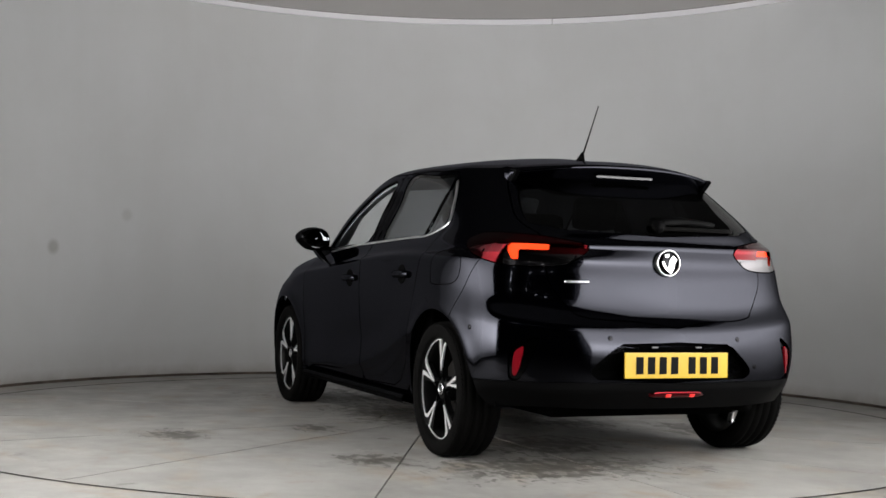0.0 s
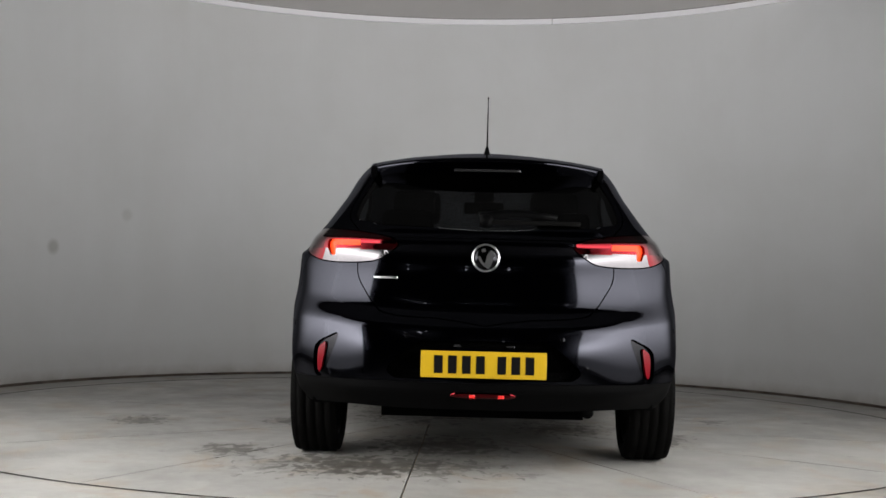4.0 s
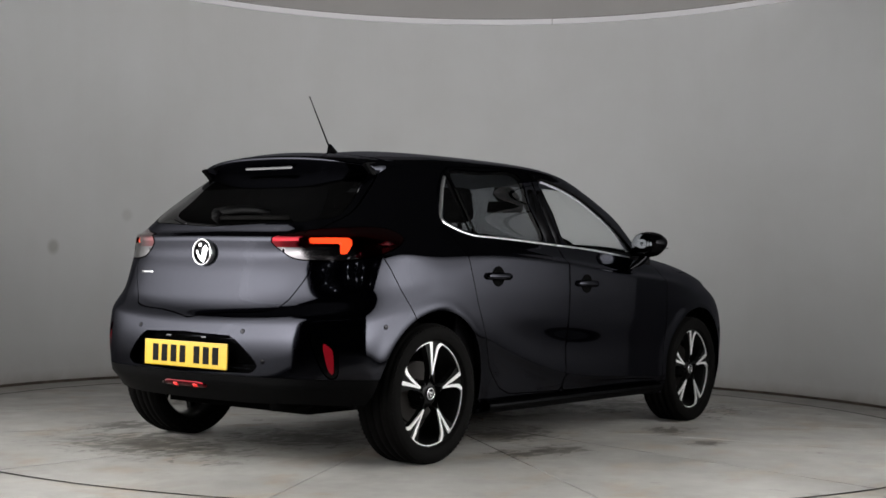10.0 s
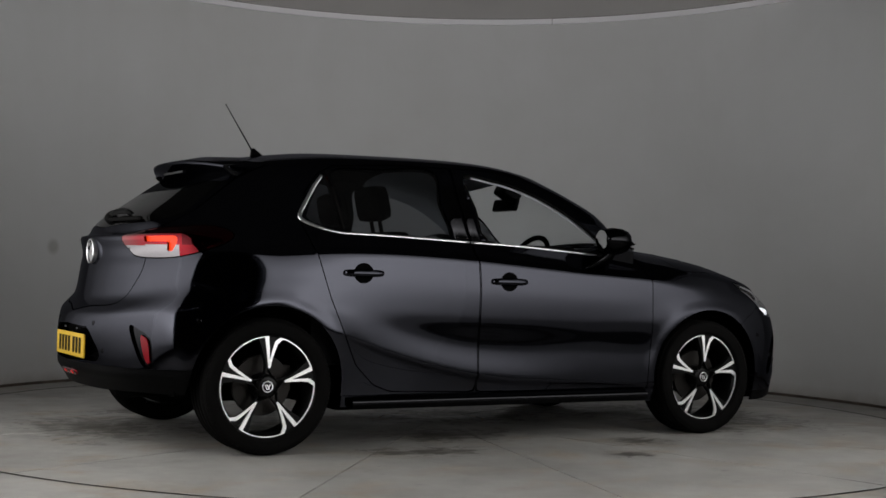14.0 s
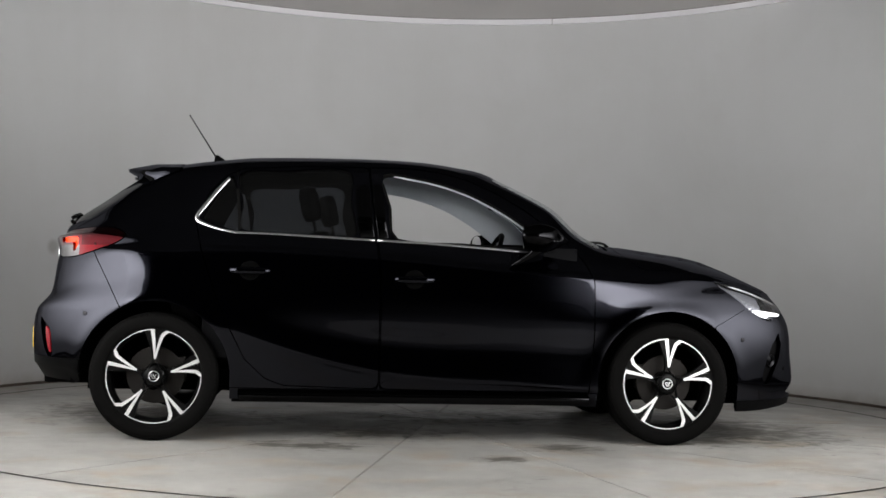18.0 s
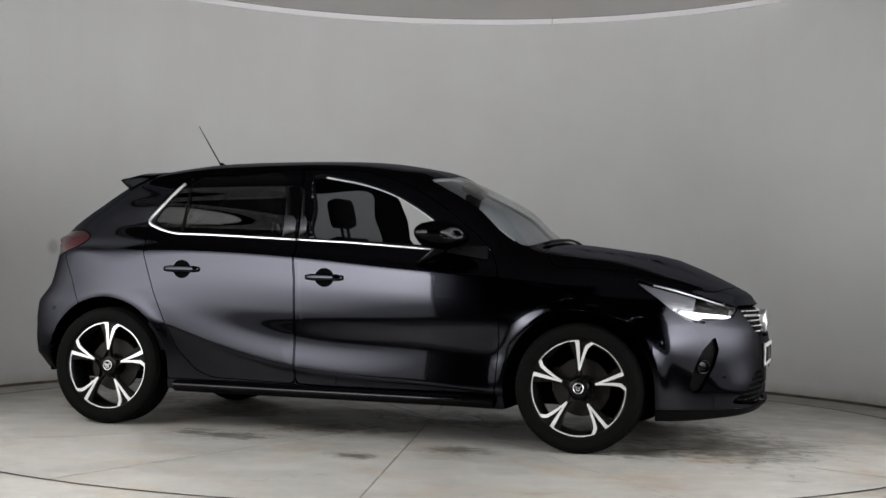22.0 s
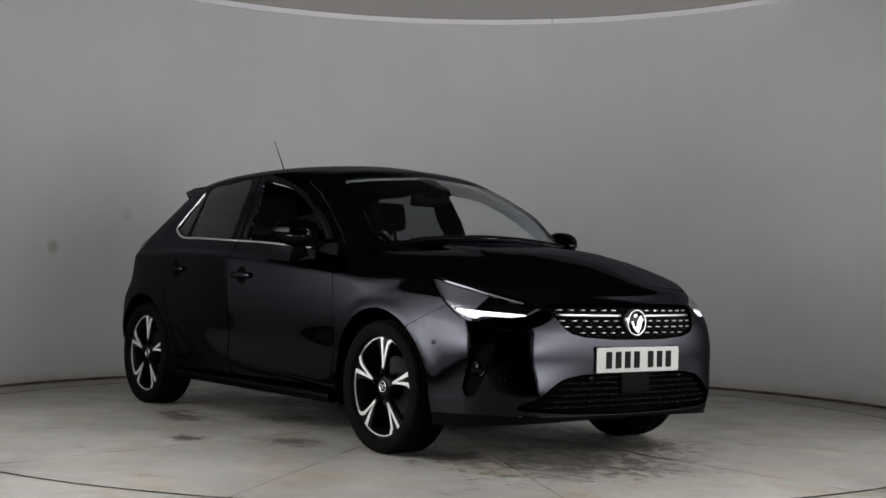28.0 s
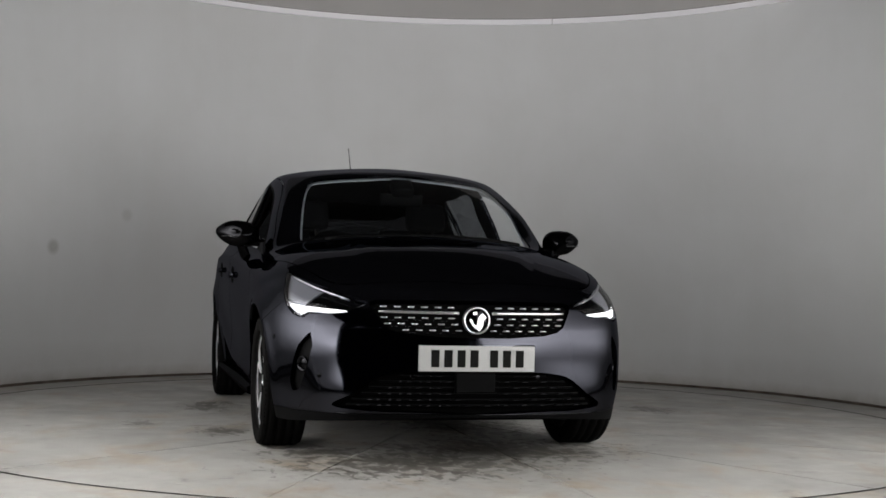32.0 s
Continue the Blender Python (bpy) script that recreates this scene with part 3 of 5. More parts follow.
roof_mid = np.stack([0.45 * rail[:, 0] + 0.55 * spine[:, 0], rail[:, 1] * 0.55, 0.28 * rail[:, 2] + 0.72 * spine[:, 2]], 1)
shoulder = np.array(LINES["shoulder"])
# the sharp fold under the windows, and the blade low on the doors
crease = shoulder + (np.array(LINES["rib"]) - shoulder) * .30
crease[4:11] = [(-1.48, .822, .905), (-1.25, .849, .90), (-.85, .860, .915), (-.2, .865, .894), (.45, .863, .846), (.9, .861, .817), (1.24, .846, .778)]
LINES["crease"] = crease
under = np.array(LINES["edge"]) * .3 + np.array(LINES["low"]) * .7
under[5:10] = [(-1.27, .870, .57), (-.85, .854, .500), (-.2, .836, .322), (.45, .838, .288), (.9, .840, .268)]
LINES["under"] = under
# the folded ledge across the tailgate under the rear window
ledge = np.array(LINES["crown"]) * .7 + np.array(LINES["belt"]) * .3
ledge[:4] = np.array(LINES["crown"])[:4] + [(.034, 0, .010), (.034, -.004, .010), (.030, -.008, .012), (.022, -.010, .014)]
LINES["ledge"] = ledge
net = np.stack([np.array(LINES[k]) for k in ("edge", "under", "low", "flank", "waist", "rib", "crease", "shoulder", "crown", "ledge", "belt", "glass", "rail")] + [roof_mid, spine])
NU, NV = 300, 150


def loft(net):
    """A smooth grid over the net, kept symmetric at the car's middle."""
    flip = np.array([1, -1, 1])
    rows = []
    for line in net:
        ext = np.vstack([line[2:0:-1] * flip, line, line[-2:-4:-1] * flip])
        k = np.arange(len(ext)) - 2.0
        rows.append(spline(k, ext, np.linspace(0, len(line) - 1, NU)))
    rows = np.array(rows)                                   # lines x NU x 3
    ext = np.concatenate([rows, rows[-2:-3:-1] * flip])      # over the roof's middle
    gap = np.concatenate([[0], np.cumsum([np.linalg.norm(ext[i + 1, 100:200] - ext[i, 100:200], axis=1).mean() for i in range(len(ext) - 1)])])
    at = np.linspace(0, gap[len(rows) - 1], NV)
    grid = np.stack([eased(gap, ext[:, j], at) for j in range(NU)])     # NU x NV x 3
    for wx in (-1.269, 1.269):                                        # lips round the wheel arches
        r = np.hypot(grid[..., 0] - wx, grid[..., 2] - 0.308)
        side = np.clip((grid[..., 1] - 0.7) / 0.1, 0, 1)
        grid[..., 1] += 0.006 * side * np.exp(-((r - 0.375) / 0.035) ** 2)
    over = np.clip((grid[..., 0] - 1.06) / .10, 0, 1) * np.clip((1.86 - grid[..., 0]) / .25, 0, 1) * np.clip((grid[..., 2] - .76) / .05, 0, 1)
    fold = np.clip((.50 - .17 * (grid[..., 0] - 1.06) / .8 - np.abs(grid[..., 1])) / .05, 0, 1)       # raised middle of the bonnet
    grid[..., 2] += .007 * over * fold * fold * (3 - 2 * fold)
    return grid


GRID = loft(net)
bodyV = GRID.reshape(-1, 3)
ii, jj = np.meshgrid(np.arange(NU - 1), np.arange(NV - 1), indexing="ij")
a, b, c, d = ii * NV + jj, (ii + 1) * NV + jj, (ii + 1) * NV + jj + 1, ii * NV + jj + 1
bodyT = np.concatenate([np.stack([a, c, b], -1).reshape(-1, 3), np.stack([a, d, c], -1).reshape(-1, 3)])
FULL_V, FULL_T = bodyV, bodyT
MIRROR_Y = np.array([1, -1, 1])


def side_on(V):
    return V[:, [0, 2]]


def from_above(V):
    return V[:, [0, 1]]


def head_on(V):
    return V[:, [1, 2]]


def round_tail(V):
    """Bearing round the rear corner, and height."""
    return np.stack([np.arctan2(V[:, 1], -(V[:, 0] + 1.1)) * 0.8, V[:, 2]], 1)


def round_nose(V):
    return np.stack([np.arctan2(V[:, 1], V[:, 0] - 1.2) * 0.8, V[:, 2]], 1)


def region(view, corners, V, soft=True):
    """How deep the points of V lie inside an outline; corners are places in 3D or in the view itself."""
    c = np.array(corners, float)
    if c.shape[1] == 3:
        c = view(c)
    return distance(rounded(c, True, 5) if soft else c, view(V))


def weld(V, T):
    _, first, inv = np.unique(np.round(V, 5), axis=0, return_index=True, return_inverse=True)
    T = inv.ravel()[T]
    T = T[(T[:, 0] != T[:, 1]) & (T[:, 1] != T[:, 2]) & (T[:, 0] != T[:, 2])]
    return V[first], T


def both(V, T):
    """Both halves as one sheet."""
    V, T = compact(V, T)
    V = V.copy()
    V[np.abs(V[:, 1]) < 1e-6, 1] = 0
    return weld(np.vstack([V, V * MIRROR_Y]), np.vstack([T, T[:, ::-1] + len(V)]))


def panel_pair(name, V, T, mat, parent=None, depth=0.012, push=0.0, label=""):
    return [shell(name, *(compact(V, T) if s > 0 else compact(V * MIRROR_Y, T[:, ::-1])), mat, parent or car, depth, push, label) for s in (1, -1)]


def panel_one(name, V, T, mat, parent=None, depth=0.012, push=0.0, label=""):
    return shell(name, *both(V, T), mat, parent or car, depth, push, label)


rest_V, rest_T = bodyV, bodyT


def take(f_of, gap=0.005):
    """Cut a region out of what is left, with a joint of that width round it."""
    global rest_V, rest_T
    V, inside, out = cut(rest_V, rest_T, f_of(rest_V) - gap / 2)
    V, _, out = cut(V, out, f_of(V) + gap / 2)
    rest_V, rest_T = V, out
    return V, inside


# outlines
QUARTER = [(-.924, 1.299), (-.885, 1.036), (-.918, 1.030), (-1.008, 1.053), (-1.056, 1.080), (-1.044, 1.119), (-1.005, 1.190)]
REAR_PANE = [(-.885, 1.316), (-.65, 1.335), (-.353, 1.345), (-.335, 1.18), (-.318, 1.012), (-.568, 1.018), (-.862, 1.030), (-.872, 1.17)]
FRONT_PANE = [(-.176, 1.322), (-.018, 1.313), (.126, 1.284), (.27, 1.236), (.414, 1.163), (.543, 1.077), (.64, .992), (.613, .966), (.219, .982), (-.104, .998), (-.14, 1.16)]
SCREEN = [(.457, -.45), (.445, .18), (.425, .38), (.405, .482), (.46, .52), (.605, .56), (.845, .605), (.943, .60), (.978, .5), (.998, .3), (1.012, .1), (1.012, -.45)]
BACKLIGHT = [(-.45, 1.036), (.37, 1.038), (.50, 1.055), (.572, 1.072), (.565, 1.14), (.53, 1.22), (.48, 1.295), (.3, 1.322), (-.45, 1.33)]
TAIL = [(-1.823, .373, .968), (-1.742, .532, 1.006), (-1.66, .647, 1.018), (-1.569, .717, 1.025), (-1.488, .757, 1.019), (-1.435, .795, .986),
        (-1.487, .804, .942), (-1.60, .76, .898), (-1.70, .675, .876), (-1.776, .502, .878), (-1.797, .43, .905)]
TAIL_L = [(-1.770, .535, .972), (-1.673, .695, .976), (-1.668, .70, .95), (-1.685, .684, .905), (-1.700, .658, .905), (-1.699, .655, .949), (-1.768, .533, .947)]
HEAD = [(1.511, .728, .828), (1.624, .709, .803), (1.756, .653, .772), (1.858, .576, .741), (1.915, .511, .720), (1.955, .457, .702), (1.951, .508, .679),
        (1.94, .556, .660), (1.85, .70, .646), (1.835, .72, .632), (1.773, .758, .645), (1.705, .778, .686), (1.608, .774, .758)]
DRL_LOW = [(1.698, .776, .700), (1.76, .749, .685), (1.935, .555, .667), (1.938, .565, .658), (1.838, .708, .660), (1.828, .720, .648), (1.776, .755, .659)]
DRL_TOP = [(1.570, .718, .812), (1.756, .653, .767), (1.90, .530, .720), (1.90, .532, .712), (1.756, .655, .757), (1.62, .72, .79)]
GRILLE = [(-.45, .716), (.2, .715), (.435, .711), (.456, .702), (.450, .680), (.405, .608), (.375, .587), (.31, .572), (.15, .561), (-.45, .559)]
INTAKE = [(-.45, .412), (.2, .411), (.36, .402), (.44, .380), (.53, .315), (.61, .262), (.5, .246), (.3, .238), (-.45, .234)]
FOG = [(1.885, .694, .572), (1.902, .686, .512), (1.884, .702, .430), (1.835, .736, .318), (1.800, .757, .306), (1.785, .768, .345), (1.808, .757, .440), (1.838, .740, .508)]
REFLECTOR = [(-1.815, 0.672, 0.532), (-1.802, 0.693, 0.525), (-1.791, 0.711, 0.500), (-1.787, 0.717, 0.428), (-1.789, 0.714, 0.402), (-1.800, 0.700, 0.415), (-1.809, 0.687, 0.455)]
POCKET = [(-1.845, 0.615, 0.570), (-1.818, 0.666, 0.556), (-1.795, 0.705, 0.535), (-1.780, 0.727, 0.500), (-1.777, 0.731, 0.410), (-1.786, 0.719, 0.388), (-1.806, 0.694, 0.395), (-1.824, 0.660, 0.450)]
RECESS = [(-.45, .556), (.20, .553), (.27, .545), (.315, .52), (.40, .440), (.375, .405), (.29, .398), (-.45, .398)]
HOOD = [(1.925, -.45), (1.922, .15), (1.912, .29), (1.875, .49), (1.80, .60), (1.70, .655), (1.549, .70), (1.268, .767), (1.15, .778), (1.10, .735), (1.055, .60), (1.06, .3), (1.065, -.45)]
HATCH = [(-.45, 1.36), (.3, 1.35), (.50, 1.31), (.585, 1.16), (.60, 1.075), (.545, 1.0), (.547, .90), (.543, .817), (.50, .74), (.466, .695), (.411, .662), (.21, .648), (-.45, .645)]
REAR_DOOR = [(-1.098, 1.075), (-1.06, .93), (-.985, .708), (-.911, .543), (-.84, .40), (-.74, .305), (-.65, .272), (-.4, .266), (-.187, .262), (-.187, .5), (-.19, .78), (-.208, 1.0),
             (-.25, 1.362), (-.55, 1.362), (-.88, 1.34), (-.96, 1.30), (-1.04, 1.21)]
FRONT_DOOR = [(-.18, .262), (.4, .255), (.862, .252), (.884, .53), (.878, .808), (.848, .891), (.80, .96), (.72, 1.035), (.55, 1.163), (.40, 1.25), (.25, 1.316), (.10, 1.35), (-.05, 1.366),
              (-.243, 1.362), (-.202, 1.0), (-.183, .78), (-.18, .5)]


def ahead(x):
    return lambda V: V[:, 0] - x


def wheel_hole(V):
    f = np.full(len(V), -9.0)
    for wx in (-1.269, 1.269):
        d = np.hypot(V[:, 0] - wx, V[:, 2] - 0.311)
        f = np.maximum(f, np.where(V[:, 2] > 0.311, 0.362 - d, 0.362 - np.abs(V[:, 0] - wx)))
    return np.minimum(f, V[:, 1] - 0.5)


inner_V, inner_T = bodyV, bodyT
take(wheel_hole, 0.0)
# glass
pane = take(lambda V: np.minimum(region(from_above, SCREEN, V), V[:, 2] - 0.9), 0.004)
windscreen = panel_one("windscreen", *pane, SCREEN_GLASS, depth=0.004, push=-0.003)
pane = take(lambda V: np.minimum(region(head_on, BACKLIGHT, V), -1.22 - V[:, 0]), 0.004)
V, band, pane_T = cut(*pane, pane[0][:, 2] - 1.205 - .055 * np.clip((np.abs(pane[0][:, 1]) - .34) / .14, 0, 1.2) ** 2)
rear_window = panel_one("rear_window", V, pane_T, REAR_TINT, depth=0.004, push=-0.002, label="dark tinted rear window")
panel_one("window_band", V, band, GLOSS, depth=0.004, push=-0.002, label="opaque black band across the top of the rear window")
pane = take(lambda V: np.minimum(region(side_on, QUARTER, V), V[:, 1] - 0.5), 0.004)
quarter_panes = panel_pair("quarter_window", *pane, PRIVACY, depth=0.004, push=-0.004)
pane = take(lambda V: np.minimum(region(side_on, REAR_PANE, V), V[:, 1] - 0.5), 0.004)
rear_pane = pane
take(lambda V: np.minimum(region(side_on, FRONT_PANE, V), V[:, 1] - 0.5), 0.0)
# lamps
lamp = take(lambda V: np.minimum(region(round_tail, TAIL, V), -1.3 - V[:, 0]))
V, inner, outer = cut(*lamp, 0.537 - lamp[0][:, 1])
TAIL_PARTS = (V, inner, outer)
HEAD_PART = take(lambda V: np.minimum(region(round_nose, HEAD, V), V[:, 0] - 1.4))
GRILLE_PART = take(lambda V: np.minimum(region(head_on, GRILLE, V, False), V[:, 0] - 1.7))
INTAKE_PART = take(lambda V: np.minimum(region(head_on, INTAKE, V), V[:, 0] - 1.7), 0.002)
FOG_PART = take(lambda V: np.minimum(region(round_nose, FOG, V, False), V[:, 0] - 1.5), 0.002)
REFLECTOR_PART = take(lambda V: np.minimum(region(round_tail, REFLECTOR, V), -1.5 - V[:, 0]), 0.002)
POCKET_PART = take(lambda V: np.minimum(region(round_tail, POCKET, V), -1.5 - V[:, 0]), 0.002)
RECESS_PART = take(lambda V: np.minimum(region(head_on, RECESS, V), -1.5 - V[:, 0]), 0.002)
# panels that open
bonnet = panel_one("bonnet", *take(lambda V: np.minimum(region(from_above, HOOD, V), V[:, 2] - 0.68)), PAINT)
tailgate = panel_one("tailgate", *take(lambda V: np.minimum(region(head_on, HATCH, V), -1.22 - V[:, 0])), PAINT)
rear_doors = panel_pair("rear_door", *take(lambda V: np.minimum(region(side_on, REAR_DOOR, V, False), V[:, 1] - 0.5)), PAINT)
front_doors = panel_pair("front_door", *take(lambda V: np.minimum(region(side_on, FRONT_DOOR, V, False), V[:, 1] - 0.5)), PAINT)
for sign, door in zip((1, -1), rear_doors):
    shell("window_pane", *(compact(*rear_pane) if sign > 0 else compact(rear_pane[0] * MIRROR_Y, rear_pane[1][:, ::-1])), PRIVACY, door, 0.004, -0.004, "dark tinted pane")
# bumpers and the rest
front_valance = panel_one("front_valance", *take(lambda V: np.minimum(0.226 - V[:, 2], V[:, 0] - 1.45), 0.003), PLASTIC, label="matt black front lip")
front_bumper = panel_one("front_bumper", *take(lambda V: np.minimum(V[:, 0] - np.maximum(1.50, 1.503 + (V[:, 2] - 0.601) * 1.9), V[:, 0] - 1.45)), PAINT, depth=0.03)
rear_valance = panel_one("rear_valance", *take(lambda V: np.minimum(0.385 - V[:, 2], -1.45 - V[:, 0]), 0.003), PLASTIC, label="matt black lower bumper")
rear_bumper = panel_one("rear_bumper", *take(lambda V: np.minimum(-(V[:, 0] + 1.436 + (V[:, 2] - 0.643) * 0.533), 0.905 - V[:, 2])), PAINT, depth=0.03)
sills = panel_pair("sill", *take(lambda V: np.minimum(0.258 - V[:, 2], 1.1 - np.abs(V[:, 0])), 0.003), PAINT, push=0.005, label="gloss black side skirt")
for s in (1, -1):
    rows = []
    for x in np.linspace(-.86, .86, 30):
        y = .838 + .004 * math.cos(x * 1.5)
        rows.append([(x, s * (y - .012), .252), (x, s * (y + .016), .238), (x, s * (y + .022), .228), (x, s * (y + .014), .205), (x, s * (y - .03), .190)])
    k = 5
    mesh_object("skirt", [p for r in rows for p in r], [(i * k + j, i * k + k + j, i * k + k + j + 1, i * k + j + 1)[::int(-s)] for i in range(29) for j in range(k - 1)], GLOSS, car, "gloss black side skirt ledge")
wings = panel_pair("front_wing", *take(lambda V: np.minimum(V[:, 0] - 0.6, 0.99 - V[:, 2]), 0.0), PAINT)
roof = panel_one("body_shell", rest_V, rest_T, PAINT)

# dark structure behind the joints, and light trim inside the cabin
V, T, _ = cut(inner_V, inner_T, 0.985 - inner_V[:, 2])
V, _, T = cut(V, T, wheel_hole(V) + 0.03)
inner_shell = panel_one("inner_shell", V, T, DARK, depth=0.002, push=-0.055, label="unlit structure behind the panels")
V, T, _ = cut(inner_V, inner_T, inner_V[:, 2] - 0.99)
for outline, view, limit in ((SCREEN, from_above, lambda V: V[:, 2] - 0.9), (BACKLIGHT, head_on, lambda V: -1.22 - V[:, 0]), (QUARTER, side_on, lambda V: V[:, 1] - 0.5),
                             (REAR_PANE, side_on, lambda V: V[:, 1] - 0.5), (FRONT_PANE, side_on, lambda V: V[:, 1] - 0.5)):
    V, _, T = cut(V, T, np.minimum(region(view, outline, V), limit(V)) - 0.004)
# one lining in two tones: the rear's shade is put into its colour
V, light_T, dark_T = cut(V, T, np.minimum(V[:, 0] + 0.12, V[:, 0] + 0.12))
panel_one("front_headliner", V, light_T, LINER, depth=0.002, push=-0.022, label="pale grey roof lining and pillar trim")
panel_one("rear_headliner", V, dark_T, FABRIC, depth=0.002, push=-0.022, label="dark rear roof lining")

# lamps, built up in their openings
HEADLAMPS = {}
V, inner, outer = TAIL_PARTS
for s in (1, -1):
    M = np.array([1, s, 1])

    def half(T, V=V, M=M, s=s):
        return compact(V * M, T if s > 0 else T[:, ::-1])
    lamp = new("tail_lamp")
    lamp.parent = car
    W, low, high = cut(V, outer, 0.935 - V[:, 2])
    f = region(round_tail, TAIL_L, W, False)
    W, glow, red = cut(W, high, f)
    W, dim_side, red = cut(W, red, W[:, 0] + 1.645)
    for nm, T2, mat, lab in (("red_lens", red, TAIL_RED, "deep red lens"), ("dim_red_lens", dim_side, TAIL_RED_DIM, "smoked dark red lens wrapping round the side"), ("glowing_strip", glow, TAIL_GLOW, "glowing red-orange light strip")):
        shell(nm, *compact(W * M, T2 if s > 0 else T2[:, ::-1]), mat, lamp, 0.018, -0.014 if mat is TAIL_GLOW else 0.002, lab)
    W2, glow, clear = cut(W, low, region(round_tail, TAIL_L, W, False))
    W2, side_red, clear = cut(W2, clear, -(W2[:, 0] + 1.655) * -1)
    for nm, T2, mat, lab in (("clear_lens", clear, TAIL_CLEAR, "clear reversing lens"), ("glowing_corner", glow, TAIL_GLOW, "glowing red-orange light corner"), ("red_corner", side_red, TAIL_RED, "deep red lens")):
        if len(T2):
            shell(nm, *compact(W2 * M, T2 if s > 0 else T2[:, ::-1]), mat, lamp, 0.018, -0.014 if mat is TAIL_GLOW else 0.002, lab)
    lid = new("tailgate_lamp")
    lid.parent = car
    W, low, high = cut(V, inner, 0.93 - V[:, 2])
    shell("red_lens", *compact(W * M, high if s > 0 else high[:, ::-1]), TAIL_RED, lid, 0.01, 0.002, "deep red lens")
    shell("clear_lens", *compact(W * M, low if s > 0 else low[:, ::-1]), TAIL_CLEAR, lid, 0.01, 0.002, "clear reversing lens")
    # headlamp
    V3, T3 = HEAD_PART
    lamp = new("headlamp")
    lamp.parent = car
    HEADLAMPS[s] = lamp
    V3, low, body = cut(V3, T3, region(round_nose, DRL_LOW, V3))
    shell("lower_running_light", *compact(V3 * M, low if s > 0 else low[:, ::-1]), HEAD_GLOW, lamp, 0.01, -0.006, "white glowing light strip")
    V4, black, body = cut(V3, body, np.minimum(V3[:, 0] - 1.80, 1.95 - V3[:, 0]))
    V4, fore, aft = cut(V4, body, V4[:, 0] - 1.92)
    for T2 in (fore, aft):
        shell("housing", *compact(V4 * M, T2 if s > 0 else T2[:, ::-1]), HEAD_BODY, lamp, 0.01, -0.025, "silver reflector housing")
    shell("projector_bay", *compact(V4 * M, black if s > 0 else black[:, ::-1]), GLOSS, lamp, 0.01, -0.03, "black projector bay")
    shell("lens", *compact(HEAD_PART[0] * M, HEAD_PART[1] if s > 0 else HEAD_PART[1][:, ::-1]), LENS, lamp, 0.004, 0.0, "clear lamp cover")
    for px, py, pz in ((1.80, .615, .715), (1.865, .565, .70)):
        v, f = lathe([(.001, .012), (.014, .008), (.022, -.006), (.026, -.02)], 20)
        ob = mesh_object("projector", v, f, CHROME, lamp)
        ob.matrix_basis = pose(px - 0.012, s * (py - 0.012), pz, 0, 0, -55 if s > 0 else -125)

panel_one("grille_back", *GRILLE_PART, DARK, depth=0.01, push=-0.02)
panel_one("intake_back", *INTAKE_PART, DARK, depth=0.01, push=-0.035)
panel_pair("fog_bezel", *FOG_PART, PLASTIC, depth=0.02, push=-0.022)
panel_pair("reflector", *REFLECTOR_PART, REFLECT_RED, depth=0.01, push=-0.004, label="red reflector")
panel_pair("reflector_pocket", *POCKET_PART, GLOSS, depth=0.016, push=-0.014, label="gloss black pocket round the reflector")
panel_one("plate_recess", *RECESS_PART, PAINT, depth=0.02, push=-0.055)

# ---- wheels ----
WHEELBASE, TYRE_R, RIM_R, TRACK = 2.538, 0.308, 0.222, 1.50


def prism(outline, y0, y1):
    """A flat piece: an outline in (x, z), from y0 (back) to y1 (face)."""
    n = len(outline)
    verts = [(x, y0, z) for x, z in outline] + [(x, y1, z) for x, z in outline]
    faces = [tuple(range(n, 2 * n))[::-1], tuple(range(n))] + [(i, (i + 1) % n, n + (i + 1) % n, n + i) for i in range(n)]
    return verts, faces


def polar(r, a):
    return (r * math.cos(radians(a)), r * math.sin(radians(a)))


def ribbon(path, width, y0, y1):
    """A thin raised edge along a path in (x, z)."""
    p = np.array(path, float)
    t = np.gradient(p, axis=0)
    n = np.stack([-t[:, 1], t[:, 0]], 1) / np.linalg.norm(t, axis=1)[:, None]
    w = np.broadcast_to(np.asarray(width, float), (len(p),))[:, None]
    a, b = p + n * w / 2, p - n * w / 2
    k = len(p)
    verts = [(x, y1, z) for x, z in a] + [(x, y1, z) for x, z in b] + [(x, y0, z) for x, z in a] + [(x, y0, z) for x, z in b]
    faces = []
    for i in range(k - 1):
        faces += [(i, i + 1, k + i + 1, k + i), (i, 2 * k + i, 2 * k + i + 1, i + 1), (k + i, k + i + 1, 3 * k + i + 1, 3 * k + i)]
    faces += [(0, k, 3 * k, 2 * k), (k - 1, 3 * k - 1, 4 * k - 1, 2 * k - 1)]
    return verts, faces


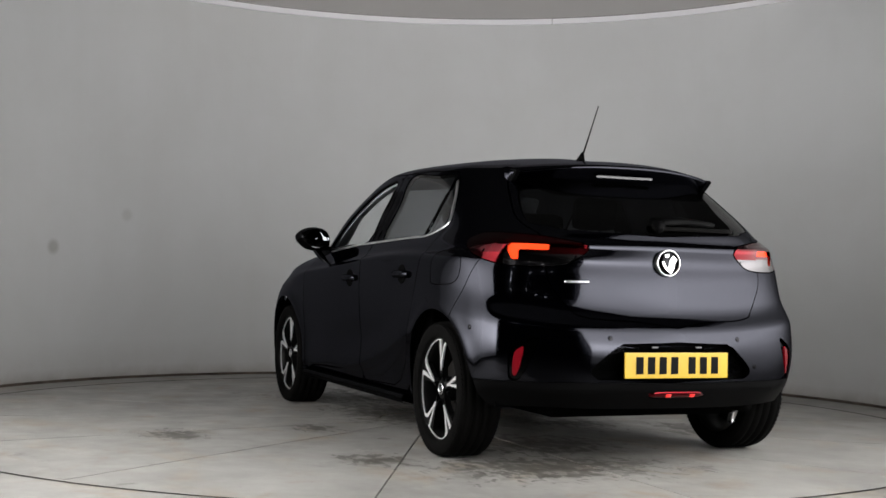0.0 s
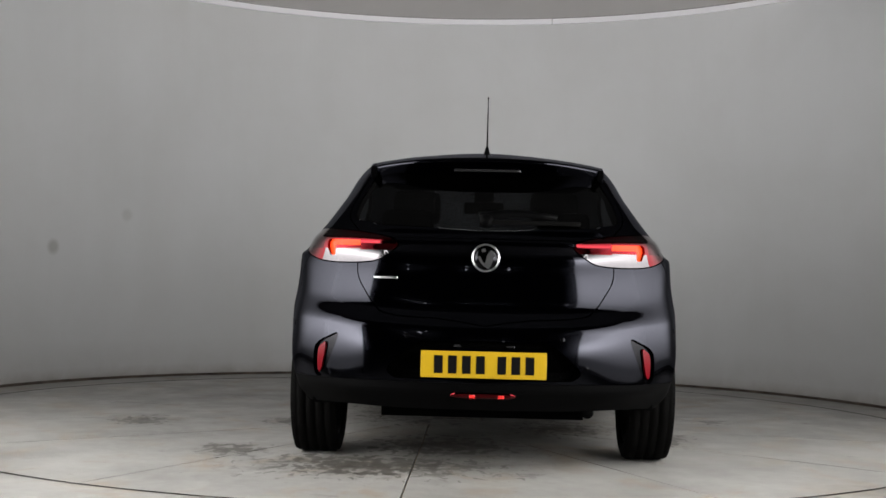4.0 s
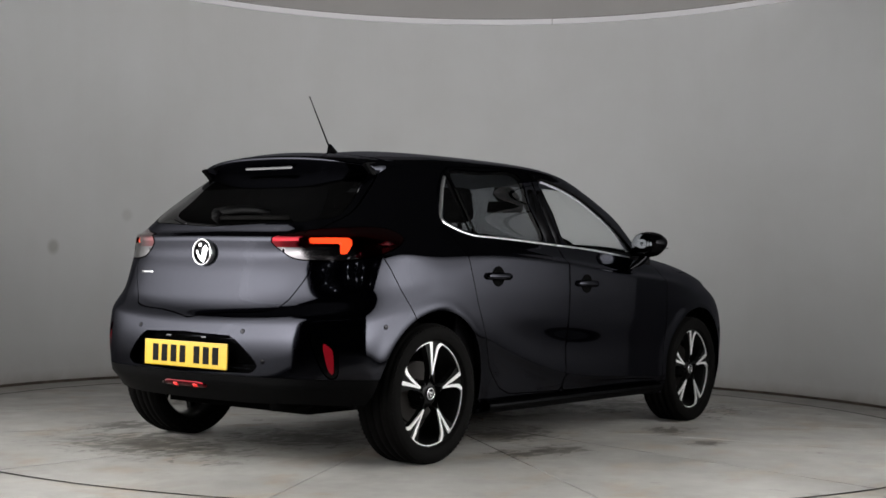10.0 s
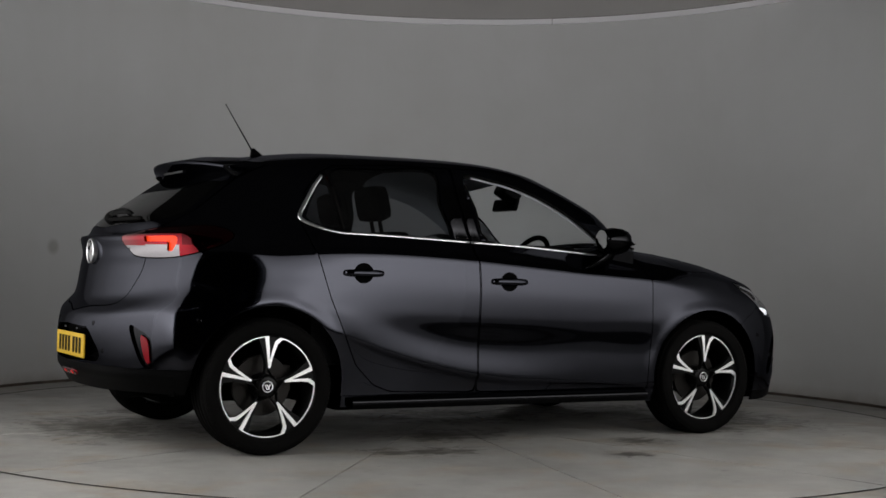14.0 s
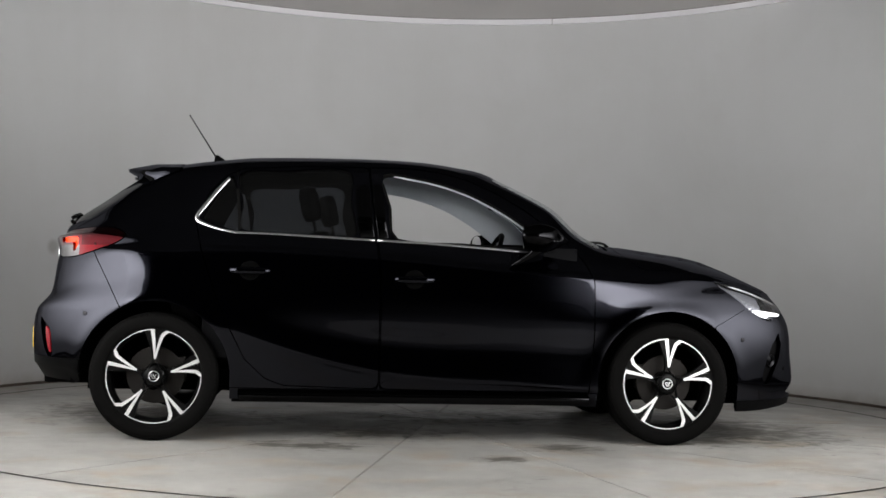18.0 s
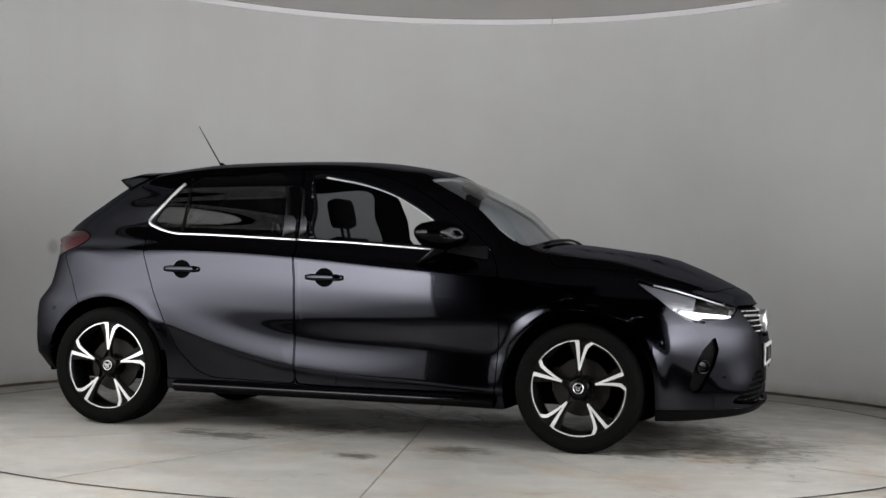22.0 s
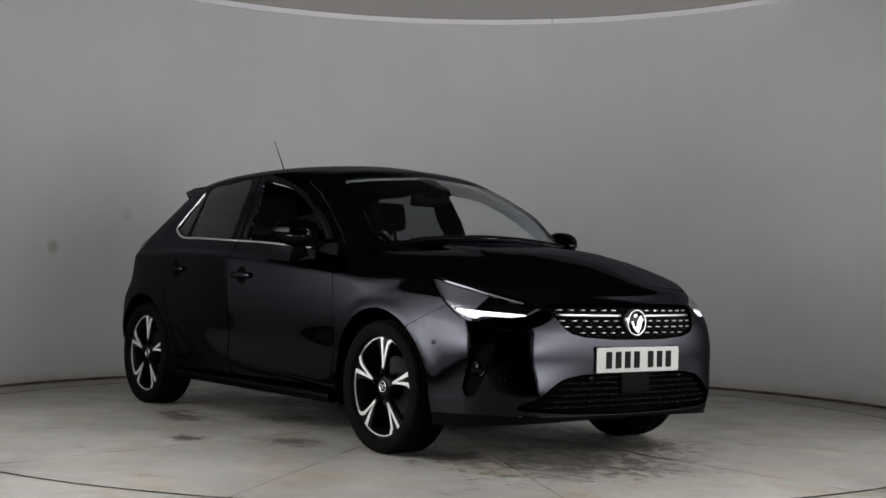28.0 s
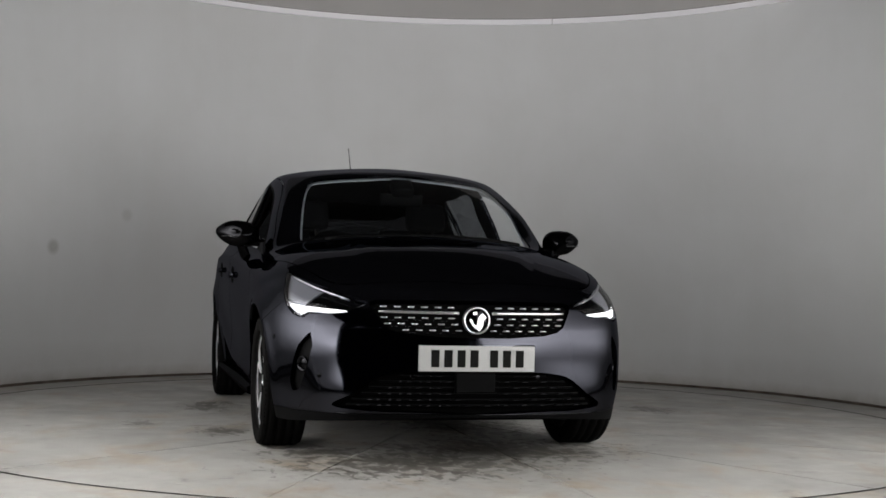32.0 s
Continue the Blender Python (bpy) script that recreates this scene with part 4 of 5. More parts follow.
def make_wheel():
    w = new("wheel")
    prof = [(.230, -.088), (.236, -.098), (.25, -.1), (.275, -.104), (.29, -.1), (.301, -.09)]
    for y in (-.085, -.045, -.004, .037, .078):           # ribs between the grooves
        prof += [(TYRE_R - .007, y), (TYRE_R, y + .003), (TYRE_R, y + .031), (TYRE_R - .007, y + .034)] if y < .07 else [(TYRE_R - .005, y), (.303, .088)]
    prof += [(.292, .098), (.282, .1025), (.278, .1035), (.27, .1035), (.262, .104), (.25, .1), (.242, .099), (.236, .094), (.232, .082)]
    v, f = lathe(prof, 84)
    tyre = mesh_object("tyre", v, f, RUBBER, w, "black low-profile tyre")
    bm = bmesh.new()
    for i in range(84):                                     # shoulder blocks
        a = 360 * i / 84
        for y in (-.0925, .0925):
            box(bm, .290, y - .005, -.0045, .2988, y + .005, .0045, m=pose(0, 0, 0, 0, -a, 0))
    tagged(part("tread", bm, RUBBER, w, smooth=False), kind="stuff")
    rim = new("rim")
    rim.parent = w
    v, f = lathe([(.230, -.088), (.222, -.08), (.212, -.05), (.208, .0), (.212, .05), (.218, .066), (.226, .076), (.236, .088), (.238, .092)], 72)
    mesh_object("barrel", v, f, WHEEL_BLACK, rim)
    v, f = lathe([(.058, .0), (.058, .052), (.05, .064), (.038, .068), (.001, .068)], 40)
    mesh_object("hub", v, f, WHEEL_BLACK, rim)
    # five double spokes: black body, machined edges
    for k in range(5):
        a = 90 + 72 * k
        inner = [polar(.045, a - 38), polar(.062, a - 14), polar(.10, a - 6.5), polar(.15, a - 8.5), polar(.215, a - 12.5), polar(.232, a - 13)]
        outer = [polar(.232, a + 13), polar(.215, a + 12.5), polar(.15, a + 8.5), polar(.10, a + 6.5), polar(.062, a + 14), polar(.045, a + 38)]
        notch = [polar(.213, a), polar(.115, a + 1.2), polar(.105, a), polar(.115, a - 1.2)]
        left = inner + [polar(.232, a - 2.5), polar(.12, a - 1.8), polar(.085, a)]
        right = outer[::-1] + [polar(.232, a + 2.5), polar(.12, a + 1.8), polar(.085, a)]
        for outline in (left, right[::-1]):
            v, f = prism(outline, .045, .074)
            mesh_object("spoke", v, f, WHEEL_BLACK, rim, smooth=False)
        # machined faces: a blade on each side of the slot, then out along the rim to the next spoke
        path = [polar(.084, a + 1.5), polar(.12, a + .3), polar(.17, a - 1.2), polar(.2325, a - 2.6)]
        v, f = ribbon(path, [.006, .010, .015, .020], .07, .0775)
        mesh_object("spoke_face", v, f, SILVER, rim, "bright machined spoke face", smooth=False)
        path = [polar(.084, a + 3.5), polar(.12, a + 5.6), polar(.16, a + 8.2), polar(.197, a + 10.4), polar(.203, a + 11.0), polar(.225, a + 16.0)] + [polar(.2285, a + 18 + 5.6 * i) for i in range(10)]
        v, f = ribbon(path, [.006, .010, .013, .016, .017, .015] + [.011] * 9 + [.013], .07, .078)
        mesh_object("rim_edge", v, f, SILVER, rim, "bright machined rim edge", smooth=False)
        v, f = lathe([(.001, .062), (.009, .060), (.0105, .05)], 6)
        x, z = polar(.049, a + 36)
        nut = mesh_object("wheel_bolt", v, f, PLASTIC, rim, smooth=False)
        nut.location = (x, 0, z)
    v, f = lathe([(.030, .066), (.030, .071), (.027, .074), (.001, .075)], 32)
    cap = mesh_object("centre_cap", v, f, GLOSS, rim)
    v, f = lathe([(.0265, .074), (.025, .0765), (.0225, .0765), (.021, .074)], 32)
    mesh_object("cap_ring", v, f, CHROME, rim, "chrome ring")
    v, f = ribbon([(-.012, .010), (-.004, -.004), (.002, .006), (.013, .008), (.004, -.012), (-.010, -.008)], .006, .074, .0765)
    mesh_object("cap_mark", v, f, CHROME, rim, "plain chrome mark", smooth=False)
    v, f = lathe([(.06, -.005), (.138, -.005), (.138, -.025), (.06, -.025)], 48)
    mesh_object("brake_disc", v, f, STEEL, w, "worn steel brake disc", smooth=False)
    return w


wheel = make_wheel()
wheel.parent = car
wheel.matrix_basis = pose(WHEELBASE / 2, TRACK / 2, TYRE_R)
for sx, sy in ((1, -1), (-1, 1), (-1, -1)):
    copy_thing(wheel, pose(sx * WHEELBASE / 2, sy * TRACK / 2, TYRE_R, 0, 0, 0 if sy > 0 else 180))
for sx in (1, -1):
    for sy in (1, -1):
        v, f = lathe([(.372, .46), (.372, .72), (.368, .77)], 32, a0=-2, a1=182)
        v = [(x, y * sy, max(z, -.1)) for x, y, z in v]
        liner = mesh_object("arch_liner", v, f, DARK, car, "black wheel arch liner")
        liner.location = (sx * WHEELBASE / 2, 0, .311)
        v, f = lathe([(.372, .46), (.001, .46)], 32, a0=-2, a1=182)
        liner = mesh_object("arch_back", [(x, y * sy, z) for x, y, z in v], f, DARK, car)
        liner.location = (sx * WHEELBASE / 2, 0, .311)
        bm = bmesh.new()
        box(bm, -.03, -.045, -.06, .03, .0, .06, 0.008)
        calliper = part("brake_calliper", bm, STEEL, car, "dull steel brake calliper", smooth=False)
        calliper.matrix_basis = pose(sx * WHEELBASE / 2 - sx * .115, sy * (TRACK / 2 - .01), TYRE_R + .03, 0, 0, 0 if sy > 0 else 180)

# ---- trim on the car ----
SKIN_A, SKIN_1, SKIN_2 = FULL_V[FULL_T[:, 0]], FULL_V[FULL_T[:, 1]] - FULL_V[FULL_T[:, 0]], FULL_V[FULL_T[:, 2]] - FULL_V[FULL_T[:, 0]]
SKIN_C = FULL_V[FULL_T].mean(1)


def onto(o, d):
    """Where a line from o along d first meets the car's skin, and the skin's outward normal there."""
    o, d = np.array(o, float), np.array(d, float)
    s = 1.0 if o[1] >= 0 else -1.0
    o, d = o * (1, s, 1), d * (1, s, 1)
    p = np.cross(d, SKIN_2)
    det = (SKIN_1 * p).sum(1)
    with np.errstate(all="ignore"):
        tv = o - SKIN_A
        u = (tv * p).sum(1) / det
        q = np.cross(tv, SKIN_1)
        v = (q @ d) / det
        k = (SKIN_2 * q).sum(1) / det
    ok = (u >= -1e-6) & (v >= -1e-6) & (u + v <= 1 + 1e-6) & (k > 0)
    if not ok.any():
        i = int(np.argmin(np.linalg.norm(np.cross(SKIN_C - o, d), axis=1)))
        hit_at = SKIN_C[i]
    else:
        i = int(np.where(ok, k, 1e9).argmin())
        hit_at = o + d * k[i]
    n = np.cross(SKIN_1[i], SKIN_2[i])
    n /= max(np.linalg.norm(n), 1e-12)
    if n @ d > 0:
        n = -n
    return hit_at * (1, s, 1), n * (1, s, 1)


def on_side(x, z, s):
    return onto((x, s * 1.5, z), (0, -s, 0))


def on_nose(y, z):
    return onto((2.6, y, z), (-1, 0, 0))


def on_tail(y, z):
    return onto((-2.6, y, z), (1, 0, 0))


def bead(name, spots, width, height, mat, parent, label="", lift=0.0, taper=True):
    """A moulding laid along places on the skin: spots are (place, normal)."""
    p = np.array([a for a, _ in spots])
    n = np.array([b for _, b in spots])
    t = np.gradient(p, axis=0)
    t /= np.linalg.norm(t, axis=1)[:, None]
    side = np.cross(n, t)
    side /= np.linalg.norm(side, axis=1)[:, None]
    shape = [(-.5, -.6), (-.42, .7), (0, 1), (.42, .7), (.5, -.6)]
    k, verts, faces = len(shape), [], []
    w = np.broadcast_to(np.asarray(width, float), (len(p),))
    for i in range(len(p)):
        for a, b in shape:
            verts.append(p[i] + side[i] * a * w[i] + n[i] * (b * height + lift))
    for i in range(len(p) - 1):
        for j in range(k - 1):
            faces.append((i * k + j, (i + 1) * k + j, (i + 1) * k + j + 1, i * k + j + 1))
    faces += [tuple(range(k)), tuple(range((len(p) - 1) * k, len(p) * k))[::-1]]
    return mesh_object(name, verts, faces, mat, parent, label)


def pose_on(place, normal, spin=0.0):
    """A pose at a place on the skin whose y axis points out."""
    n = Vector(normal)
    q = n.to_track_quat("Y", "Z")
    return Matrix.Translation(Vector(place)) @ q.to_matrix().to_4x4() @ pose(0, 0, 0, 0, spin, 0)


CHROME_PATH = [(-.943, 1.289), (-.985, 1.242), (-1.025, 1.189), (-1.060, 1.140), (-1.084, 1.106), (-1.092, 1.082), (-1.080, 1.066), (-1.050, 1.052), (-.985, 1.030), (-.919, 1.017),
               (-.86, 1.013), (-.736, 1.011), (-.55, 1.005), (-.398, .999), (-.216, .992)]
CHROME_FRONT = [(-.205, .992), (.0, .984), (.135, .978), (.36, .964), (.50, .955), (.60, .948)]
for s, rd, fd in ((1, rear_doors[0], front_doors[0]), (-1, rear_doors[1], front_doors[1])):
    path = rounded(CHROME_PATH, False, 4)
    widths = np.interp(np.linspace(0, 1, len(path)), [0, .1, .42, .6, 1], [.016, .021, .021, .013, .012])
    bead("chrome_trim", [on_side(x, z, s) for x, z in path], widths, .004, CHROME, rd, "bright chrome window trim")
    path = rounded(CHROME_FRONT, False, 4)
    bead("chrome_trim", [on_side(x, z, s) for x, z in path], np.interp(np.linspace(0, 1, len(path)), [0, .8, 1], [.012, .011, .003]), .004, CHROME, fd, "bright chrome window trim")
    # rubber seal round the open front window, pillar cover
    path = rounded(FRONT_PANE, True, 3)
    bead("window_seal", [on_side(x, z, s) for x, z in path], .012, .003, RUBBER, fd)
    bead("pillar_cover", [on_side(x, z, s) for x, z in [(-.285, 1.345), (-.28, 1.25), (-.268, 1.12), (-.255, 1.005)]], .075, .0015, GLOSS, rd, "gloss black pillar cover")
    bead("pillar_cover", [on_side(x, z, s) for x, z in [(-.215, 1.345), (-.205, 1.25), (-.19, 1.12), (-.175, 1.002)]], .05, .0015, GLOSS, fd, "gloss black pillar cover")
    bead("window_divider", [on_side(x, z, s) for x, z in [(-.905, 1.318), (-.895, 1.2), (-.88, 1.03)]], .016, .002, RUBBER, rd)
    # handles: a flat black disc as the hollow's shade, and a grip across it
    for door, hx, hz in ((rd, -.822, .828), (fd, -.022, .802)):
        at, n = on_side(hx, hz, s)
        verts, faces = lathe([(.001, .0012), (.6, .0014), (.88, .0022), (.96, .0030), (1.0, -.001)], 28)
        cup = mesh_object("handle_cup", [(x * .052, y, z * .048) for x, y, z in verts], faces, DARK, door, "flat black disc painting in the shade of the handle hollow")
        cup.matrix_basis = pose_on(at, n)
        verts, faces = [], []
        for i in range(13):
            u = i / 12 * 2 - 1
            cx, r = u * .100, .0175 * (1 - .35 * abs(u) ** 4)
            cy = .021 - .016 * u ** 4
            for k in range(8):
                a = 2 * math.pi * k / 8
                verts.append((cx, cy + .009 * math.sin(a), r * math.cos(a)))
        for i in range(12):
            faces += [(i * 8 + k, i * 8 + (k + 1) % 8, i * 8 + 8 + (k + 1) % 8, i * 8 + 8 + k) for k in range(8)]
        faces += [tuple(range(8))[::-1], tuple(range(96, 104))]
        grip = mesh_object("handle", verts, faces, PAINT, door, "black pull handle")
        grip.matrix_basis = pose_on(at, n)
    # mirror
    mirror = new("door_mirror")
    mirror.parent = car
    prof = [(-.085, .55), (-.07, .86), (-.03, 1.0), (.02, .96), (.06, .78), (.09, .5), (.103, .18), (.106, .01)]
    verts, faces = [], []
    for dx, k in prof:
        for i in range(24):
            a = 2 * math.pi * i / 24
            c, q2 = math.cos(a), math.sin(a)
            yy = .105 * math.copysign(abs(c) ** .7, c) * (k if dx > -.06 else max(k, .8))
            zz = .070 * math.copysign(abs(q2) ** .85, q2) * (k if dx > -.06 else max(k, .84)) * (1 - .42 * max(c, 0) ** 1.6)
            verts.append((dx - .03 * c, yy * s * (1 + .12 * max(c, 0)), zz + .010 * c))
    for j in range(len(prof) - 1):
        faces += [(j * 24 + i, j * 24 + (i + 1) % 24, j * 24 + 24 + (i + 1) % 24, j * 24 + 24 + i)[::int(s)] for i in range(24)]
    faces.append(tuple(range(24))[::-1] if s > 0 else tuple(range(24)))
    cap = mesh_object("mirror_housing", verts, faces, GLOSS, mirror, "gloss black mirror cap")
    cap.location = (.60, s * .893, 1.022)
    verts, faces = lathe([(.001, 0), (.6, 0.001), (1.0, 0)], 28)
    gl = mesh_object("mirror_glass", [(-y, x * .078, z * .054) for x, y, z in verts], faces, MIRROR, mirror, "silvered mirror glass")
    gl.matrix_basis = pose(.5105, s * .893, 1.024, 0, 0, s * 14.0)
    bm = bmesh.new()
    box(bm, .57, s * .755, .956, .66, s * .87, .982, .006)
    part("mirror_arm", bm, PLASTIC, mirror, smooth=False)
    rings, faces, k = [], [], 16                              # foot on the door, and neck up to the housing
    for cx, cy, cz, rx, ry in ((.530, .835, .895, .085, .010), (.535, .850, .905, .080, .022), (.555, .862, .930, .062, .026), (.580, .874, .955, .048, .026), (.595, .885, .985, .045, .028)):
        rings += [(cx + rx * math.cos(2 * math.pi * i / k), s * (cy + ry * math.sin(2 * math.pi * i / k)), cz + .25 * rx * math.cos(2 * math.pi * i / k)) for i in range(k)]
    for j in range(4):
        faces += [(j * k + i, j * k + (i + 1) % k, j * k + k + (i + 1) % k, j * k + k + i)[::int(s)] for i in range(k)]
    mesh_object("mirror_foot", rings, faces, GLOSS, mirror, "gloss black mirror foot")
    spots = [(np.array((.60 + .075 * math.cos(a) + .02, s * (.893 + .098 * math.sin(a)), 1.005)), np.array((math.cos(a), s * math.sin(a), 0))) for a in np.linspace(-1.0, 1.35, 14)]
    bead("indicator_strip", spots, .004, .003, STRIP, mirror, "slim chrome-edged indicator", lift=-.004)

for s in (1, -1):
    spots = [onto((x + 1.0 * .6, s * (y + 1.0 * .5), z), (-.6, -s * .5, 0)) for x, y, z in rounded([(1.585, .722, .806), (1.70, .685, .780), (1.80, .622, .750), (1.90, .527, .716)], False, 5)]
    bead("upper_running_light", [(q - m * .006, m) for q, m in spots], np.interp(np.linspace(0, 1, len(spots)), [0, .15, 1], [.005, .008, .003]), .004, CHROME, HEADLAMPS[s], "bright upper lamp strip")

# fuel flap on one rear quarter
flap = [on_side(x, z, 1) for x, z in rounded([(-1.205, .925), (-1.345, .945), (-1.43, .945), (-1.465, .92), (-1.462, .83), (-1.40, .79), (-1.235, .788), (-1.20, .82)], True, 6)]
bead("fuel_flap_seam", flap + flap[:1], .0045, .0012, DARK, car, "thin dark seam of the fuel flap")

# roof aerial
aerial = new("aerial")
aerial.parent = car
bm = bmesh.new()
bmesh.ops.create_cone(bm, cap_ends=True, segments=16, radius1=.026, radius2=.006, depth=.05, matrix=pose(-1.045, 0, 1.432, 0, -24, 0) @ Matrix.Diagonal((1.5, .75, 1, 1)))
part("aerial_base", bm, PLASTIC, aerial)
bm = bmesh.new()
a, b = Vector((-1.058, 0, 1.445)), Vector((-1.203, 0, 1.668))
bmesh.ops.create_cone(bm, cap_ends=True, segments=8, radius1=.0042, radius2=.0022, depth=(b - a).length, matrix=Matrix.Translation((a + b) / 2) @ (b - a).to_track_quat("Z", "X").to_matrix().to_4x4())
part("aerial_mast", bm, PLASTIC, aerial)
bm = bmesh.new()
bmesh.ops.create_uvsphere(bm, u_segments=8, v_segments=6, radius=.0042, matrix=Matrix.Translation(b))
part("aerial_tip", bm, PLASTIC, aerial)

# roof spoiler
spoiler = new("roof_spoiler")
spoiler.parent = car
ys = np.linspace(-.535, .535, 41)
verts, faces = [], []
for y in ys:
    e = abs(y) / .535
    xt = -1.510 + .14 * e ** 2.6
    zt = 1.352 - .038 * e ** 2.4
    x0 = -1.22 + .03 * e
    zr = 1.397 - .052 * e ** 2.0
    sect = [(x0, zr - .004), (x0 - .06, zr - .001 - .006), ((x0 + xt) / 2, (zr + zt) / 2 + .010), (xt + .03, zt + .007), (xt, zt), (xt + .004, zt - .014), (xt + .045, zt - .030), (xt + .058, zt - .066), (-1.33, zt - .095)]
    verts += [(x, y, z) for x, z in sect]
k = 9
for i in range(len(ys) - 1):
    faces += [(i * k + j, i * k + j + 1, i * k + k + j + 1, i * k + k + j) for j in range(k - 1)]
faces += [tuple(range(k))[::-1], tuple(range((len(ys) - 1) * k, len(ys) * k))]
mesh_object("spoiler_wing", verts, faces, PAINT, spoiler, "gloss black roof spoiler")
for s in (1, -1):
    outline = [(-1.25, 1.335), (-1.38, 1.322), (-1.396, 1.312), (-1.335, 1.262), (-1.375, 1.222), (-1.325, 1.238), (-1.25, 1.285)]
    n = len(outline)
    v = [(x, s * .505, z) for x, z in outline] + [(x - .004, s * .53, z) for x, z in outline]
    f = [tuple(range(n)), tuple(range(n, 2 * n))[::-1]] + [(i, n + i, n + (i + 1) % n, (i + 1) % n) for i in range(n)]
    mesh_object("spoiler_fin", v, f, PLASTIC, spoiler, "satin black side fin", smooth=False)
bm = bmesh.new()
box(bm, -1.472, -.15, 1.298, -1.455, .15, 1.310, .003)
part("high_brake_light", bm, STRIP, spoiler, "pale clear brake light strip", smooth=False)

# rear wiper
wiper = new("rear_wiper")
wiper.parent = car
base, n = on_tail(.0, 1.062)
verts, faces = lathe([(.03, -.005), (.03, .02), (.022, .03), (.001, .033)], 20)
mesh_object("wiper_pivot", verts, faces, PLASTIC, wiper).matrix_basis = pose_on(base, n)
bead("wiper_arm", [(p + m * .022, m) for p, m in (on_tail(y, z) for y, z in [(.03, 1.068), (-.06, 1.078), (-.14, 1.082), (-.22, 1.076), (-.30, 1.066)])], [.045, .045, .034, .026, .018], .011, PLASTIC, wiper)
bead("wiper_blade", [(p + m * .008, m) for p, m in (on_tail(y, 1.053 + .00 * y) for y in np.linspace(.03, -.40, 12))], .016, .010, RUBBER, wiper)

# number plates
def number_plate(name, x, z, facing, mat, lean):
    p = new(name)
    p.parent = car
    p.matrix_basis = pose(x, 0, z, 0, lean, -90 if facing < 0 else 90)
    bm = bmesh.new()
    box(bm, -.26, -.004, -.0555, .26, .004, .0555, .003)
    part("plate", bm, mat, p, smooth=False)
    at = -.205
    for i in range(7):
        bm = bmesh.new()
        box(bm, at, -.0058, -.037, at + .036, -.003, .037)
        part("bar", bm, INK, p, smooth=False)
        at += .058 + (.030 if i == 3 else 0)
    return p


number_plate("rear_plate", -1.950, .460, -1, PLATE_YELLOW, 0)
number_plate("front_plate", 2.088, .470, 1, PLATE_WHITE, 0)
bm = bmesh.new()
box(bm, 2.05, -.262, .408, 2.083, .262, .53, .004)
part("plate_holder", bm, PLASTIC, car, smooth=False)
for y in (-.11, .11):
    bm = bmesh.new()
    box(bm, -1.950, y - .016, .533, -1.935, y + .016, .541, .002)
    part("plate_lamp", bm, STRIP, car, "small white plate lamp", smooth=False)

# round badges, and a small bar on the tailgate
def badge(x, z, r, facing):
    b = new("badge")
    b.parent = car
    b.matrix_basis = pose(x, 0, z, 0, 0, -90 if facing < 0 else 90)
    for nm, prof, mat in (("badge_disc", [(.001, -.006), (r * .86, -.006), (r * .9, -.001)], GLOSS), ("badge_ring", [(r * .86, -.004), (r * .88, -.010), (r * .95, -.012), (r, -.006), (r, .02)], CHROME)):
        v, f = lathe(prof, 48)
        mesh_object(nm, v, [q[::-1] for q in f], mat, b)
    v, f = ribbon(rounded([(-.5 * r, .1 * r), (-.25 * r, -.35 * r), (.05 * r, -.55 * r)], False, 5), .17 * r, -.003, -.010)
    mesh_object("badge_mark", v, f, CHROME, b, "chrome mark", smooth=False)
    v, f = ribbon(rounded([(.0 * r, -.66 * r), (.22 * r, -.3 * r), (.30 * r, .1 * r), (.55 * r, .38 * r)], False, 5), .46 * r, -.003, -.010)
    mesh_object("badge_mark", v, f, CHROME, b, "chrome mark", smooth=False)
    v, f = ribbon([(-.3 * r, .5 * r), (-.02 * r, .55 * r)], .22 * r, -.003, -.010)
    mesh_object("badge_mark", v, f, CHROME, b, "chrome mark", smooth=False)


badge(-1.862, .904, .060, -1)
badge(2.066, .634, .060, 1)
bead("trim_bar", [on_tail(y, .813) for y in np.linspace(.475, .37, 6)], .011, .002, CHROME, car, "small chrome bar on the tailgate")

# grille: bright bar and rows of short bright dashes
def grille_half(z):
    return float(np.interp(z, [.556, .575, .60, .645, .69, .706], [.18, .33, .40, .43, .45, .44]))


for s in (1, -1):
    spots = [on_nose(s * y, .664 + .004 * y) for y in np.linspace(.075, .42, 14)]
    bead("grille_bar", [(p - np.array((.012, 0, 0)), n) for p, n in spots], np.interp(np.linspace(0, 1, 14), [0, .9, 1], [.012, .010, .004]), .005, CHROME, car, "bright chrome grille bar")
for z, shift in ((.687, 0), (.641, .002), (.615, -.011), (.589, -.030)):
    for s in (1, -1):
        for k in range(6):
            y = s * (.094 + .058 * k + shift)
            if abs(y) + .03 < grille_half(z):
                bead("grille_dash", [(p - np.array((.013, 0, 0)), n) for p, n in (on_nose(y + d * s, z) for d in (0, .0135, .027))], .0042, .004, CHROME, car)
            y += s * .029
            if abs(y) + .03 < grille_half(z - .012):
                bead("grille_stud", [(p - np.array((.016, 0, 0)), n) for p, n in (on_nose(y + d * s, z - .012) for d in (0, .0135, .027))], .005, .003, GLOSS, car)
